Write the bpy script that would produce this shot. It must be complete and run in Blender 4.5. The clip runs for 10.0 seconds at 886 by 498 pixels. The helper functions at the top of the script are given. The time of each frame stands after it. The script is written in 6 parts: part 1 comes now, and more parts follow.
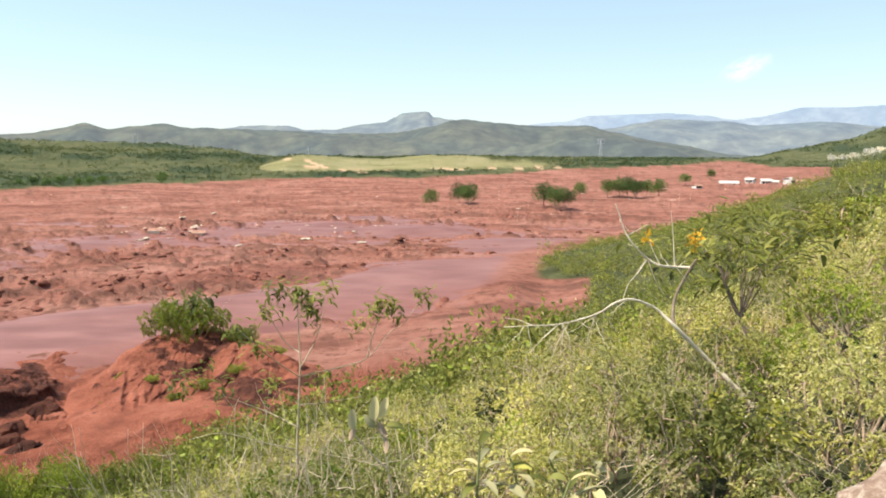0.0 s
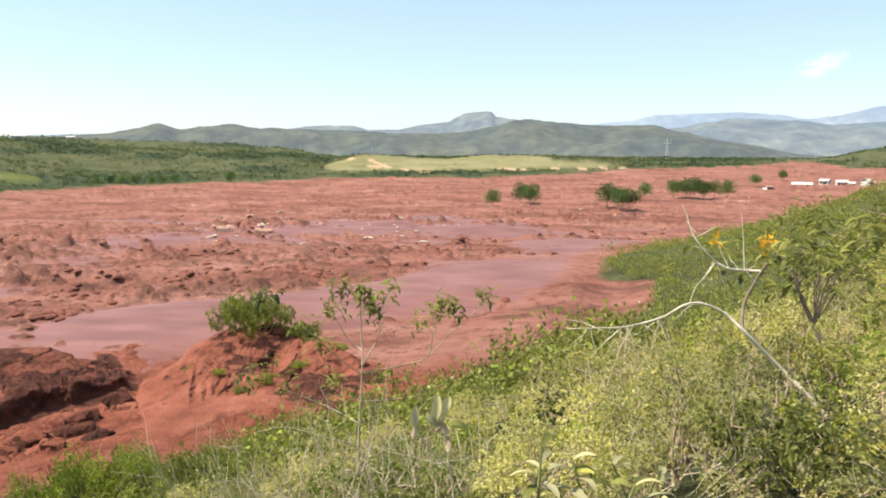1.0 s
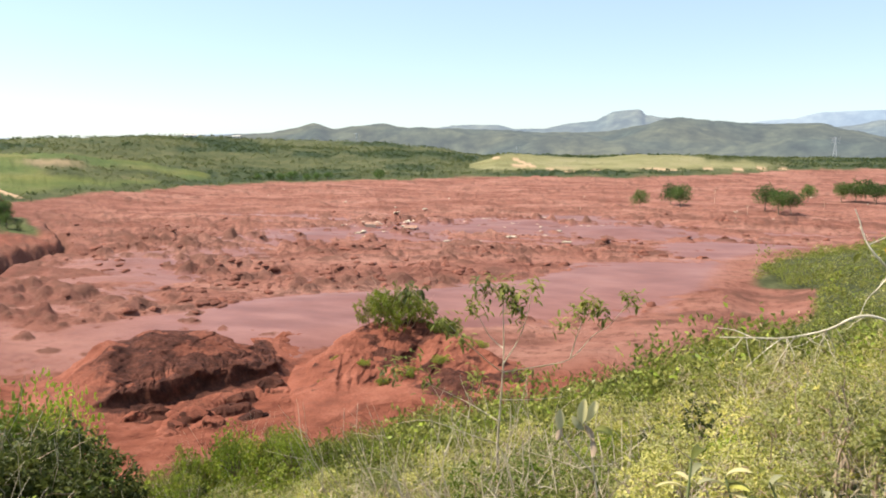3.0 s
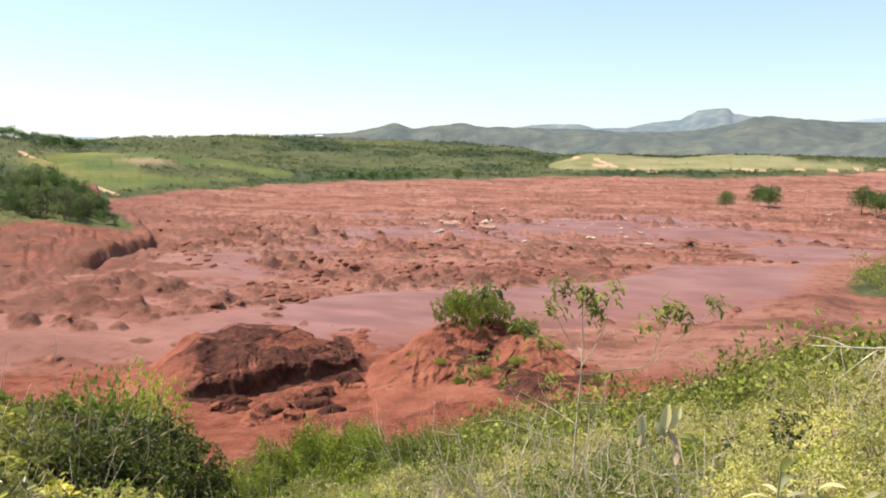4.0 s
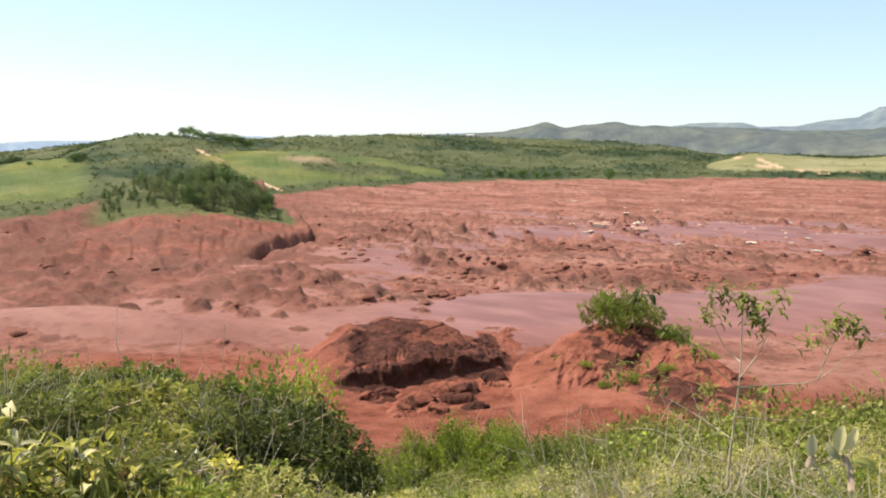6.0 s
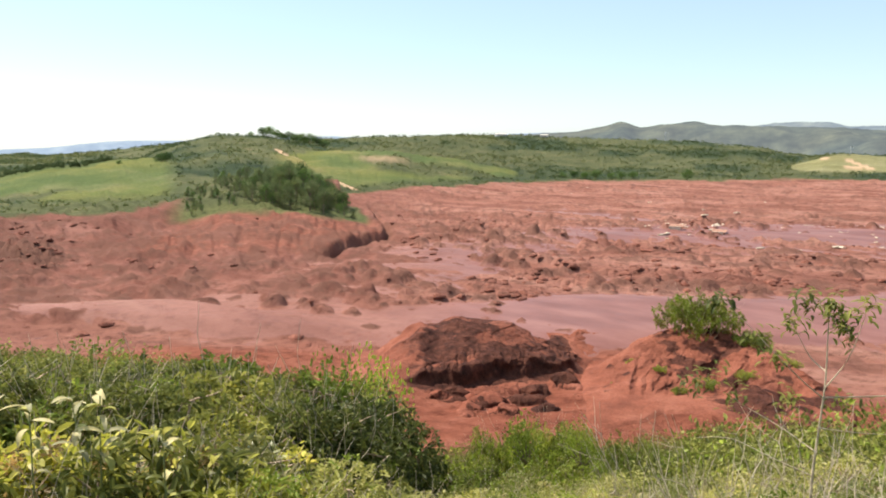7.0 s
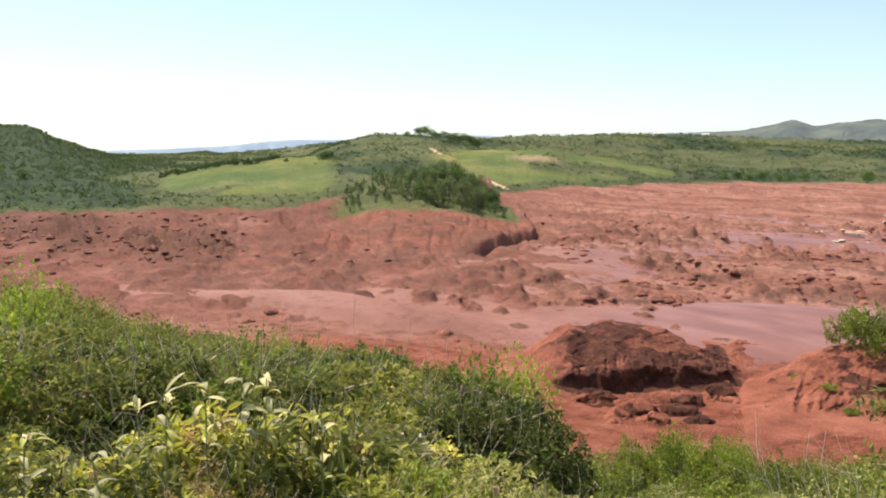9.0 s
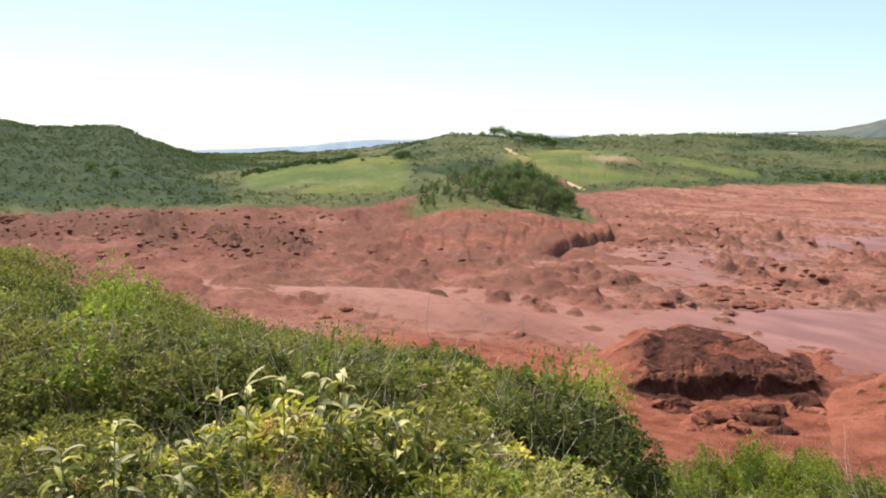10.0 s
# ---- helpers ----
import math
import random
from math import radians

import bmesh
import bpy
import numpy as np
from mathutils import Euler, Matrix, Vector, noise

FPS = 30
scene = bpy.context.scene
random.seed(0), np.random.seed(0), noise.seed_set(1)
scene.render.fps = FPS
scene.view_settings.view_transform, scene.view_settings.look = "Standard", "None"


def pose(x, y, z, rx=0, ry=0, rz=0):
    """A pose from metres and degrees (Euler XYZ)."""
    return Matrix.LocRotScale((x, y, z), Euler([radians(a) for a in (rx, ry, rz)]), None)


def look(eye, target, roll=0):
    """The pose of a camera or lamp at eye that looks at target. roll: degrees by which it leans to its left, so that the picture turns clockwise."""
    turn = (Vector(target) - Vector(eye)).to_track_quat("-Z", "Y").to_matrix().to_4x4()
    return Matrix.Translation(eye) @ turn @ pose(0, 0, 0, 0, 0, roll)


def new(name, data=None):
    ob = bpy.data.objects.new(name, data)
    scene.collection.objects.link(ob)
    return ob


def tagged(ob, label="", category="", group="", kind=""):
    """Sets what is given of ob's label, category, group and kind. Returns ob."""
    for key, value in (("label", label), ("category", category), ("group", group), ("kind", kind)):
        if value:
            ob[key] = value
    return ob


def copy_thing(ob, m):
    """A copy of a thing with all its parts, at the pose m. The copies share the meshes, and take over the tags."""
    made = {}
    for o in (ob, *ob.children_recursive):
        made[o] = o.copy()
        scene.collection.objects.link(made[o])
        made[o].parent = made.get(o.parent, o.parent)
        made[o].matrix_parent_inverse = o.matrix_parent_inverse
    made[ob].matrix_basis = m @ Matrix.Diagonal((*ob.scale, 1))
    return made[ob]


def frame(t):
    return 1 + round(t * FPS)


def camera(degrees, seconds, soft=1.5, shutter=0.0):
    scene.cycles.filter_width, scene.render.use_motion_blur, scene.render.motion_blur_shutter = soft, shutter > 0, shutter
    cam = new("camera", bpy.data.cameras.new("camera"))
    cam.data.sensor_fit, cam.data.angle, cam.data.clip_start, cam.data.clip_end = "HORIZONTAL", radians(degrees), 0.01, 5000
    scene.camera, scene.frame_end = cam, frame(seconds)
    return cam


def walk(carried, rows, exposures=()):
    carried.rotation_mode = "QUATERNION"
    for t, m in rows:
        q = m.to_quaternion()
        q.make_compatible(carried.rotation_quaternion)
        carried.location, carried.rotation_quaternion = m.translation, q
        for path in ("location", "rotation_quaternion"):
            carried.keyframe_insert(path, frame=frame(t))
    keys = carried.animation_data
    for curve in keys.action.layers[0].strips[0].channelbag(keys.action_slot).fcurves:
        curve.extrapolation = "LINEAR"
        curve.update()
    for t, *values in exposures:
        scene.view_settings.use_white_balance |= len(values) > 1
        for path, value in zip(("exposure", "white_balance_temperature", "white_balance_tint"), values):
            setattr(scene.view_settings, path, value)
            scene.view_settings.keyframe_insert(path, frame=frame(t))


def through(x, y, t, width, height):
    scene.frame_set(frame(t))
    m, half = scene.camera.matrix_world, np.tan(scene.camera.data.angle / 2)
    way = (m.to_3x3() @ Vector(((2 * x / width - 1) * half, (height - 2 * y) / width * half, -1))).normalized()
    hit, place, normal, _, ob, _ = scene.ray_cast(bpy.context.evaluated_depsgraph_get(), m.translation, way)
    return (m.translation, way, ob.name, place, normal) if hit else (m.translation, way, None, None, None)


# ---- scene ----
FOV = 60.32
EYE = 25.0            # lens above the mud flat
PIVOT = 0.12          # lens ahead of the tripod's axis
PAN = [(0.0, -0.0, -8.03), (0.5, 2.22, -8.05), (1.0, 4.65, -8.04), (1.5, 7.18, -8.06), (2.0, 9.87, -8.06), (2.5, 12.6, -8.08), (4.0, 21.31, -8.14), (4.5, 24.31, -8.14), (5.0, 27.18, -8.16), (5.5, 29.84, -8.19), (7.0, 37.9, -8.2), (7.5, 40.8, -8.22), (8.0, 43.72, -8.24), (8.5, 46.27, -8.24), (9.0, 49.24, -8.25), (9.5, 52.19, -8.25), (10.0, 54.84, -8.26)]

cam = camera(FOV, 10.0, soft=1.9)


def on_tripod(yaw, pitch):
    a = radians(yaw)
    return pose(-PIVOT * math.sin(a), PIVOT * math.cos(a), EYE, 90 + pitch, 0, yaw)


walk(cam, [(t, on_tripod(yaw, pitch)) for t, yaw, pitch in PAN], exposures=[(0.0, 0.66, 6640, 10), (3.0, 0.65, 6640, 10), (6.0, 0.62, 6640, 10), (10.0, 0.6, 6640, 10)])

# ---- light ----
SUN_AZ, SUN_EL = 92.0, 54.0      # degrees, to the left of the first view; above the horizon
world = bpy.data.worlds.new("world")
scene.world = world
world.use_nodes = True
wn, wl = world.node_tree.nodes, world.node_tree.links
sky = wn.new("ShaderNodeTexSky")
sky.sky_type = "NISHITA"
sky.sun_disc = False
sky.sun_elevation = radians(SUN_EL)
sky.sun_rotation = radians(-SUN_AZ)
sky.altitude, sky.air_density, sky.dust_density, sky.ozone_density = 800, 0.92, 1.0, 2.5
wn["Background"].inputs["Strength"].default_value = 0.14
wl.new(sky.outputs["Color"], wn["Background"].inputs["Color"])
# thin even haze over the whole sky
haze = wn.new("ShaderNodeBackground")
haze.inputs["Color"].default_value, haze.inputs["Strength"].default_value = (0.68, 0.86, 1.0, 1), 0.66
veil = wn.new("ShaderNodeMixShader")
veil.inputs["Fac"].default_value = 0.43
wl.new(wn["Background"].outputs[0], veil.inputs[1])
wl.new(haze.outputs[0], veil.inputs[2])
wl.new(veil.outputs[0], wn["World Output"].inputs["Surface"])
sun = new("sun", bpy.data.lights.new("sun", "SUN"))
sun.data.energy, sun.data.angle, sun.data.color = 4.8, radians(0.6), (1.0, 0.95, 0.87)
sun.matrix_world = look((0, 0, 0), (math.sin(radians(SUN_AZ)) * math.cos(radians(SUN_EL)), -math.cos(radians(SUN_AZ)) * math.cos(radians(SUN_EL)), -math.sin(radians(SUN_EL))))


# ---- materials ----
def material(name, rough=0.85, spec=0.3):
    m = bpy.data.materials.new(name)
    m.use_nodes = True
    b = m.node_tree.nodes["Principled BSDF"]
    b.inputs["Roughness"].default_value = rough
    b.inputs["Specular IOR Level"].default_value = spec
    return m, m.node_tree.nodes, m.node_tree.links, b


def noise_of(n, l, scale, detail=4, vec=None, rough=0.55):
    t = n.new("ShaderNodeTexNoise")
    t.inputs["Scale"].default_value, t.inputs["Detail"].default_value, t.inputs["Roughness"].default_value = scale, detail, rough
    if vec is None:
        vec = n.new("ShaderNodeNewGeometry").outputs["Position"]
    l.new(vec, t.inputs["Vector"])
    return t.outputs["Fac"]


def ramp(n, l, fac, stops):
    r = n.new("ShaderNodeValToRGB")
    e = r.color_ramp.elements
    while len(e) < len(stops):
        e.new(0.5)
    for k, (p, c) in zip(e, stops):
        k.position, k.color = p, (*c, 1)
    l.new(fac, r.inputs["Fac"])
    return r.outputs["Color"]


def blend(n, l, fac, a, b, mode="MIX"):
    m = n.new("ShaderNodeMix")
    m.data_type, m.blend_type = "RGBA", mode
    for v, s in ((fac, m.inputs["Factor"]), (a, m.inputs[6]), (b, m.inputs[7])):
        if isinstance(v, (int, float)):
            s.default_value = v
        elif isinstance(v, tuple):
            s.default_value = (*v, 1)
        else:
            l.new(v, s)
    return m.outputs[2]


def bump(n, l, height, strength, distance, target):
    b = n.new("ShaderNodeBump")
    b.inputs["Strength"].default_value, b.inputs["Distance"].default_value = strength, distance
    l.new(height, b.inputs["Height"])
    l.new(b.outputs["Normal"], target.inputs["Normal"])


def attr(n, name):
    a = n.new("ShaderNodeAttribute")
    a.attribute_name = name
    return a.outputs["Fac"]


def stretch(n, l, sx, sy, sz, turn=0.0):
    """World position, scaled, so that a noise read there is drawn out."""
    m = n.new("ShaderNodeMapping")
    m.inputs["Scale"].default_value = (sx, sy, sz)
    m.inputs["Rotation"].default_value = (0, 0, turn)
    l.new(n.new("ShaderNodeNewGeometry").outputs["Position"], m.inputs["Vector"])
    return m.outputs["Vector"]


def soil(name, dark, mid, pale, scale=1.0, rough=0.8):
    m, n, l, b = material(name, rough, 0.08)
    big = ramp(n, l, noise_of(n, l, 0.12 * scale, 5), [(0.32, dark), (0.5, mid), (0.7, pale)])
    fine = ramp(n, l, noise_of(n, l, 1.7 * scale, 6, rough=0.7), [(0.3, (0.55, 0.52, 0.5)), (0.55, (1, 1, 1)), (0.75, (1.2, 1.2, 1.2))])
    l.new(blend(n, l, 1.0, big, fine, "MULTIPLY"), b.inputs["Base Color"])
    bump(n, l, noise_of(n, l, 2.2 * scale, 7, rough=0.7), 0.6, 0.35, b)
    return m


def mound_earth(name):
    """Red earth, dark and crumbly by the cut mask, which also paints in shade."""
    m, n, l, b = material(name, 0.85, 0.08)
    red = ramp(n, l, noise_of(n, l, 0.35, 6, rough=0.6), [(0.32, (0.19, 0.062, 0.037)), (0.5, (0.275, 0.092, 0.055)), (0.7, (0.35, 0.128, 0.08))])
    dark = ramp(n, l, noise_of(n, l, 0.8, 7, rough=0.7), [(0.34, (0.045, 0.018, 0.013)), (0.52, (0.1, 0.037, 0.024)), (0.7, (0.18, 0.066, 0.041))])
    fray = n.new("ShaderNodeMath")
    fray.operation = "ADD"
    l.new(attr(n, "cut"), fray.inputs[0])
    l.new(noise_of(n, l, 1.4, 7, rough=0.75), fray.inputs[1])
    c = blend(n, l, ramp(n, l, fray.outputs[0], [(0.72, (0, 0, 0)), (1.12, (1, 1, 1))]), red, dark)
    fine = ramp(n, l, noise_of(n, l, 5, 6, rough=0.7), [(0.3, (0.6, 0.57, 0.55)), (0.55, (1, 1, 1)), (0.75, (1.18, 1.18, 1.18))])
    l.new(blend(n, l, 1.0, c, fine, "MULTIPLY"), b.inputs["Base Color"])
    bump(n, l, noise_of(n, l, 6, 7, rough=0.7), 0.6, 0.3, b)
    return m


def leaf_material(name, colours, rough=0.5, spec=0.2, through=0.32):
    """Leaves: each leaf its own tone, light comes through a little."""
    m, n, l, b = material(name, rough, spec)
    g = n.new("ShaderNodeNewGeometry")
    k = len(colours) - 1
    col = ramp(n, l, g.outputs["Random Per Island"], [(i / k, c) for i, c in enumerate(colours)])
    patch = ramp(n, l, noise_of(n, l, 0.35, 2), [(0.3, (0.72, 0.75, 0.7)), (0.7, (1.25, 1.2, 1.1))])
    oi = n.new("ShaderNodeObjectInfo")
    own = ramp(n, l, oi.outputs["Random"], [(0.0, (0.55, 0.6, 0.6)), (0.5, (1.0, 1.0, 1.0)), (1.0, (1.35, 1.3, 1.15))])
    c = blend(n, l, 1.0, blend(n, l, 1.0, col, patch, "MULTIPLY"), own, "MULTIPLY")
    l.new(c, b.inputs["Base Color"])
    t = n.new("ShaderNodeBsdfTranslucent")
    l.new(c, t.inputs["Color"])
    mix = n.new("ShaderNodeMixShader")
    mix.inputs["Fac"].default_value = through
    l.new(b.outputs["BSDF"], mix.inputs[1])
    l.new(t.outputs["BSDF"], mix.inputs[2])
    l.new(mix.outputs["Shader"], n["Material Output"].inputs["Surface"])
    return m


def plain(name, colour, rough=0.8, spec=0.3, vary=0.25, scale=8.0):
    m, n, l, b = material(name, rough, spec)
    lo, hi = tuple(c * (1 - vary) for c in colour), tuple(c * (1 + vary) for c in colour)
    l.new(ramp(n, l, noise_of(n, l, scale, 5), [(0.3, lo), (0.7, hi)]), b.inputs["Base Color"])
    bump(n, l, noise_of(n, l, scale * 4, 4), 0.3, 0.02, b)
    return m


MUD_RED, MUD_DARK, MUD_PALE = (0.3, 0.13, 0.092), (0.2, 0.08, 0.056), (0.385, 0.19, 0.14)


def ground_material():
    m, n, l, b = material("ground_cover", 0.85, 0.3)
    wet, veg, meadow, track, stain_shade, pale, wood = (attr(n, k) for k in ("wet", "veg", "meadow", "track", "stain_shade", "pale", "wood"))
    earth = attr(n, "earth")
    # mud: broad streaks along the flow, fine crumbs
    streak = noise_of(n, l, 0.05, 6, stretch(n, l, 0.5, 1.6, 1.0, 0.35), 0.6)
    mud = ramp(n, l, streak, [(0.34, MUD_DARK), (0.5, MUD_RED), (0.68, MUD_PALE)])
    crumb = ramp(n, l, noise_of(n, l, 0.55, 7, rough=0.72), [(0.33, (0.5, 0.46, 0.44)), (0.48, (1, 1, 1)), (0.7, (1.15, 1.17, 1.17))])
    mud = blend(n, l, 1.0, mud, crumb, "MULTIPLY")
    bank = ramp(n, l, noise_of(n, l, 0.11, 6, rough=0.6), [(0.34, (0.15, 0.059, 0.042)), (0.52, (0.21, 0.086, 0.062)), (0.72, (0.285, 0.132, 0.1))])
    worn = ramp(n, l, noise_of(n, l, 0.4, 7, stretch(n, l, 1.0, 2.4, 1.0, 0.5), 0.7), [(0.34, (0.62, 0.58, 0.56)), (0.48, (1, 1, 1)), (0.7, (1.1, 1.1, 1.1))])
    mud = blend(n, l, pale, mud, blend(n, l, 1.0, bank, worn, "MULTIPLY"))
    near = ramp(n, l, noise_of(n, l, 0.3, 6, rough=0.65), [(0.32, (0.18, 0.057, 0.035)), (0.5, (0.27, 0.09, 0.054)), (0.68, (0.34, 0.125, 0.08))])
    mud = blend(n, l, earth, mud, blend(n, l, 1.0, near, crumb, "MULTIPLY"))
    # dark tone for broken earth and for painted shade of scarps and gullies
    mud = blend(n, l, stain_shade, mud, (0.14, 0.068, 0.048))
    slurry = ramp(n, l, noise_of(n, l, 0.16, 7, stretch(n, l, 0.6, 1.2, 1.0, 0.3), 0.62), [(0.35, (0.18, 0.067, 0.047)), (0.5, (0.225, 0.089, 0.065)), (0.65, (0.275, 0.12, 0.09))])
    mud = blend(n, l, wet, mud, slurry)
    # grass, and the soil under the scrub
    grass = ramp(n, l, noise_of(n, l, 0.03, 6, rough=0.6), [(0.33, (0.082, 0.112, 0.038)), (0.52, (0.115, 0.142, 0.05)), (0.7, (0.175, 0.175, 0.075))])
    dry = ramp(n, l, noise_of(n, l, 0.012, 5), [(0.42, (1, 1, 1)), (0.62, (1.5, 1.2, 1.0))])
    grass = blend(n, l, 1.0, grass, dry, "MULTIPLY")
    straw = ramp(n, l, noise_of(n, l, 0.02, 6, rough=0.65), [(0.35, (0.2, 0.18, 0.08)), (0.5, (0.28, 0.25, 0.12)), (0.66, (0.34, 0.29, 0.16))])
    grass = blend(n, l, attr(n, "straw"), grass, straw)
    scrub = ramp(n, l, noise_of(n, l, 0.06, 8, rough=0.7), [(0.32, (0.066, 0.073, 0.033)), (0.5, (0.1, 0.106, 0.048)), (0.64, (0.145, 0.138, 0.066)), (0.76, (0.24, 0.17, 0.105))])
    grove = ramp(n, l, noise_of(n, l, 0.09, 8, rough=0.72), [(0.34, (0.03, 0.044, 0.026)), (0.5, (0.048, 0.066, 0.034)), (0.68, (0.075, 0.09, 0.044))])
    scrub = blend(n, l, wood, scrub, grove)
    green = blend(n, l, meadow, scrub, grass)
    tuft = ramp(n, l, noise_of(n, l, 0.9, 5, rough=0.75), [(0.3, (0.62, 0.62, 0.62)), (0.6, (1.1, 1.1, 1.1))])
    green = blend(n, l, 1.0, green, tuft, "MULTIPLY")
    col = blend(n, l, veg, mud, green)
    col = blend(n, l, track, col, (0.55, 0.36, 0.22))
    l.new(col, b.inputs["Base Color"])
    r = n.new("ShaderNodeMapRange")
    r.inputs["To Min"].default_value, r.inputs["To Max"].default_value = 0.9, 0.47
    l.new(wet, r.inputs["Value"])
    l.new(r.outputs["Result"], b.inputs["Roughness"])
    g = n.new("ShaderNodeMapRange")
    g.inputs["To Min"].default_value, g.inputs["To Max"].default_value = 0.03, 0.24
    l.new(wet, g.inputs["Value"])
    l.new(g.outputs["Result"], b.inputs["Specular IOR Level"])
    hgt = noise_of(n, l, 0.9, 8, rough=0.72)
    dull = n.new("ShaderNodeMath")
    dull.operation, dull.use_clamp = "SUBTRACT", True
    dull.inputs[0].default_value = 1.0
    l.new(wet, dull.inputs[1])
    bm_ = n.new("ShaderNodeBump")
    bm_.inputs["Distance"].default_value = 0.7
    calm = n.new("ShaderNodeMath")
    calm.operation, calm.use_clamp = "MULTIPLY_ADD", True
    l.new(pale, calm.inputs[0])
    calm.inputs[1].default_value = -0.5
    l.new(dull.outputs[0], calm.inputs[2])
    l.new(calm.outputs[0], bm_.inputs["Strength"])
    l.new(hgt, bm_.inputs["Height"])
    l.new(bm_.outputs["Normal"], b.inputs["Normal"])
    return m


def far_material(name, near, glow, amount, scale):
    """Far hills seen through kilometres of air: a backdrop whose haze is a faint emission."""
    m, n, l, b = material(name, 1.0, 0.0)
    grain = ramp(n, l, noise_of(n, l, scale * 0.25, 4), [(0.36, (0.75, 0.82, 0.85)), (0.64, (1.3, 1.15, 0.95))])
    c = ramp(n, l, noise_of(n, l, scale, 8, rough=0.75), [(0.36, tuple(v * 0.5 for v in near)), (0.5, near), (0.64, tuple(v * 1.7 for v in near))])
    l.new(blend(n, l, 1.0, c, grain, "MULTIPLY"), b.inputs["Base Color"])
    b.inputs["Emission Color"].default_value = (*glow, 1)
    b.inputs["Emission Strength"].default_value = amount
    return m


GROUND = ground_material()
EARTH_DARK = soil("dark_wet_earth", (0.05, 0.02, 0.014), (0.095, 0.035, 0.022), (0.17, 0.062, 0.038), 3.0)
EARTH_RED = soil("red_earth", (0.17, 0.055, 0.033), (0.275, 0.09, 0.053), (0.35, 0.126, 0.078), 2.6)
MOUND = mound_earth("mound_earth")
CLOD = soil("mud_clods", (0.16, 0.066, 0.045), (0.25, 0.095, 0.063), (0.36, 0.14, 0.092), 2.0)
LEAF_SCRUB = leaf_material("scrub_leaves", [(0.28, 0.28, 0.066), (0.39, 0.38, 0.095), (0.49, 0.46, 0.135), (0.6, 0.54, 0.22)], 0.55, 0.15, 0.34)
LEAF_BRIGHT = leaf_material("fresh_leaves", [(0.19, 0.25, 0.032), (0.29, 0.355, 0.045), (0.42, 0.46, 0.09)])
LEAF_YELLOW = leaf_material("yellowish_leaves", [(0.34, 0.335, 0.09), (0.45, 0.43, 0.13), (0.55, 0.515, 0.19), (0.66, 0.6, 0.3)], 0.45, 0.25, 0.36)
LEAF_LIME = leaf_material("lime_leaves", [(0.24, 0.25, 0.038), (0.39, 0.385, 0.055), (0.55, 0.51, 0.09), (0.74, 0.66, 0.22)], 0.34, 0.45, 0.52)
LEAF_DARK = leaf_material("dark_leaves", [(0.105, 0.118, 0.028), (0.17, 0.18, 0.042), (0.285, 0.28, 0.075)], through=0.38)
LEAF_GREY = leaf_material("glossy_grey_leaves", [(0.12, 0.13, 0.04), (0.2, 0.205, 0.062), (0.29, 0.28, 0.09), (0.48, 0.45, 0.22)], 0.3, 0.5, 0.38)
LEAF_SLOPE = leaf_material("slope_leaves", [(0.175, 0.19, 0.048), (0.23, 0.24, 0.057), (0.285, 0.285, 0.072), (0.34, 0.33, 0.095)], 0.6, 0.1, 0.38)
LEAF_TREE = leaf_material("tree_leaves", [(0.06, 0.11, 0.028), (0.1, 0.165, 0.042), (0.16, 0.23, 0.065)], through=0.3)
LEAF_HILL = leaf_material("hill_leaves", [(0.19, 0.21, 0.09), (0.225, 0.24, 0.1), (0.26, 0.265, 0.115), (0.29, 0.28, 0.13)], rough=0.9, spec=0.02, through=0.5)
LEAF_WOOD = leaf_material("wood_leaves", [(0.12, 0.155, 0.072), (0.15, 0.185, 0.082), (0.18, 0.21, 0.095)], rough=0.9, spec=0.02, through=0.5)
LEAF_DRY = leaf_material("dry_leaves", [(0.5, 0.41, 0.19), (0.63, 0.54, 0.29), (0.7, 0.62, 0.38)], rough=0.6, through=0.3)
FLOWER = leaf_material("orange_flowers", [(0.46, 0.28, 0.1), (0.56, 0.38, 0.16), (0.5, 0.34, 0.18)], rough=0.7, through=0.3)
FLOWER_YELLOW = leaf_material("yellow_flowers", [(0.66, 0.36, 0.03), (0.78, 0.5, 0.06)], rough=0.7, through=0.3)
BARK = plain("bark", (0.22, 0.16, 0.11), vary=0.4, scale=12)
BARK_PALE = plain("pale_dead_wood", (0.78, 0.65, 0.47), vary=0.3, scale=9)
STEM = plain("straw_brown_stems", (0.4, 0.28, 0.18), vary=0.35, scale=9)
TWIG = plain("dry_twigs", (0.56, 0.45, 0.31), vary=0.3, scale=6)


# ---- small tools ----
RNG = np.random.RandomState(7)
TABLE = RNG.rand(256, 256)


def vnoise(x, y):
    """Smooth value noise on arrays, 0 to 1."""
    xi, yi = np.floor(x).astype(int), np.floor(y).astype(int)
    fx, fy = x - xi, y - yi
    fx, fy = fx * fx * (3 - 2 * fx), fy * fy * (3 - 2 * fy)
    t = lambda i, j: TABLE[i & 255, j & 255]
    return (t(xi, yi) * (1 - fx) + t(xi + 1, yi) * fx) * (1 - fy) + (t(xi, yi + 1) * (1 - fx) + t(xi + 1, yi + 1) * fx) * fy


def fbm(x, y, octaves=4, gain=0.5):
    s, a, w = 0.0, 1.0, 0.0
    for k in range(octaves):
        s, w = s + a * vnoise(x * 2 ** k + 17.3 * k, y * 2 ** k + 5.1 * k), w + a
        a *= gain
    return s / w


def smooth(a, b, v):
    t = np.clip((v - a) / (b - a), 0, 1)
    return t * t * (3 - 2 * t)


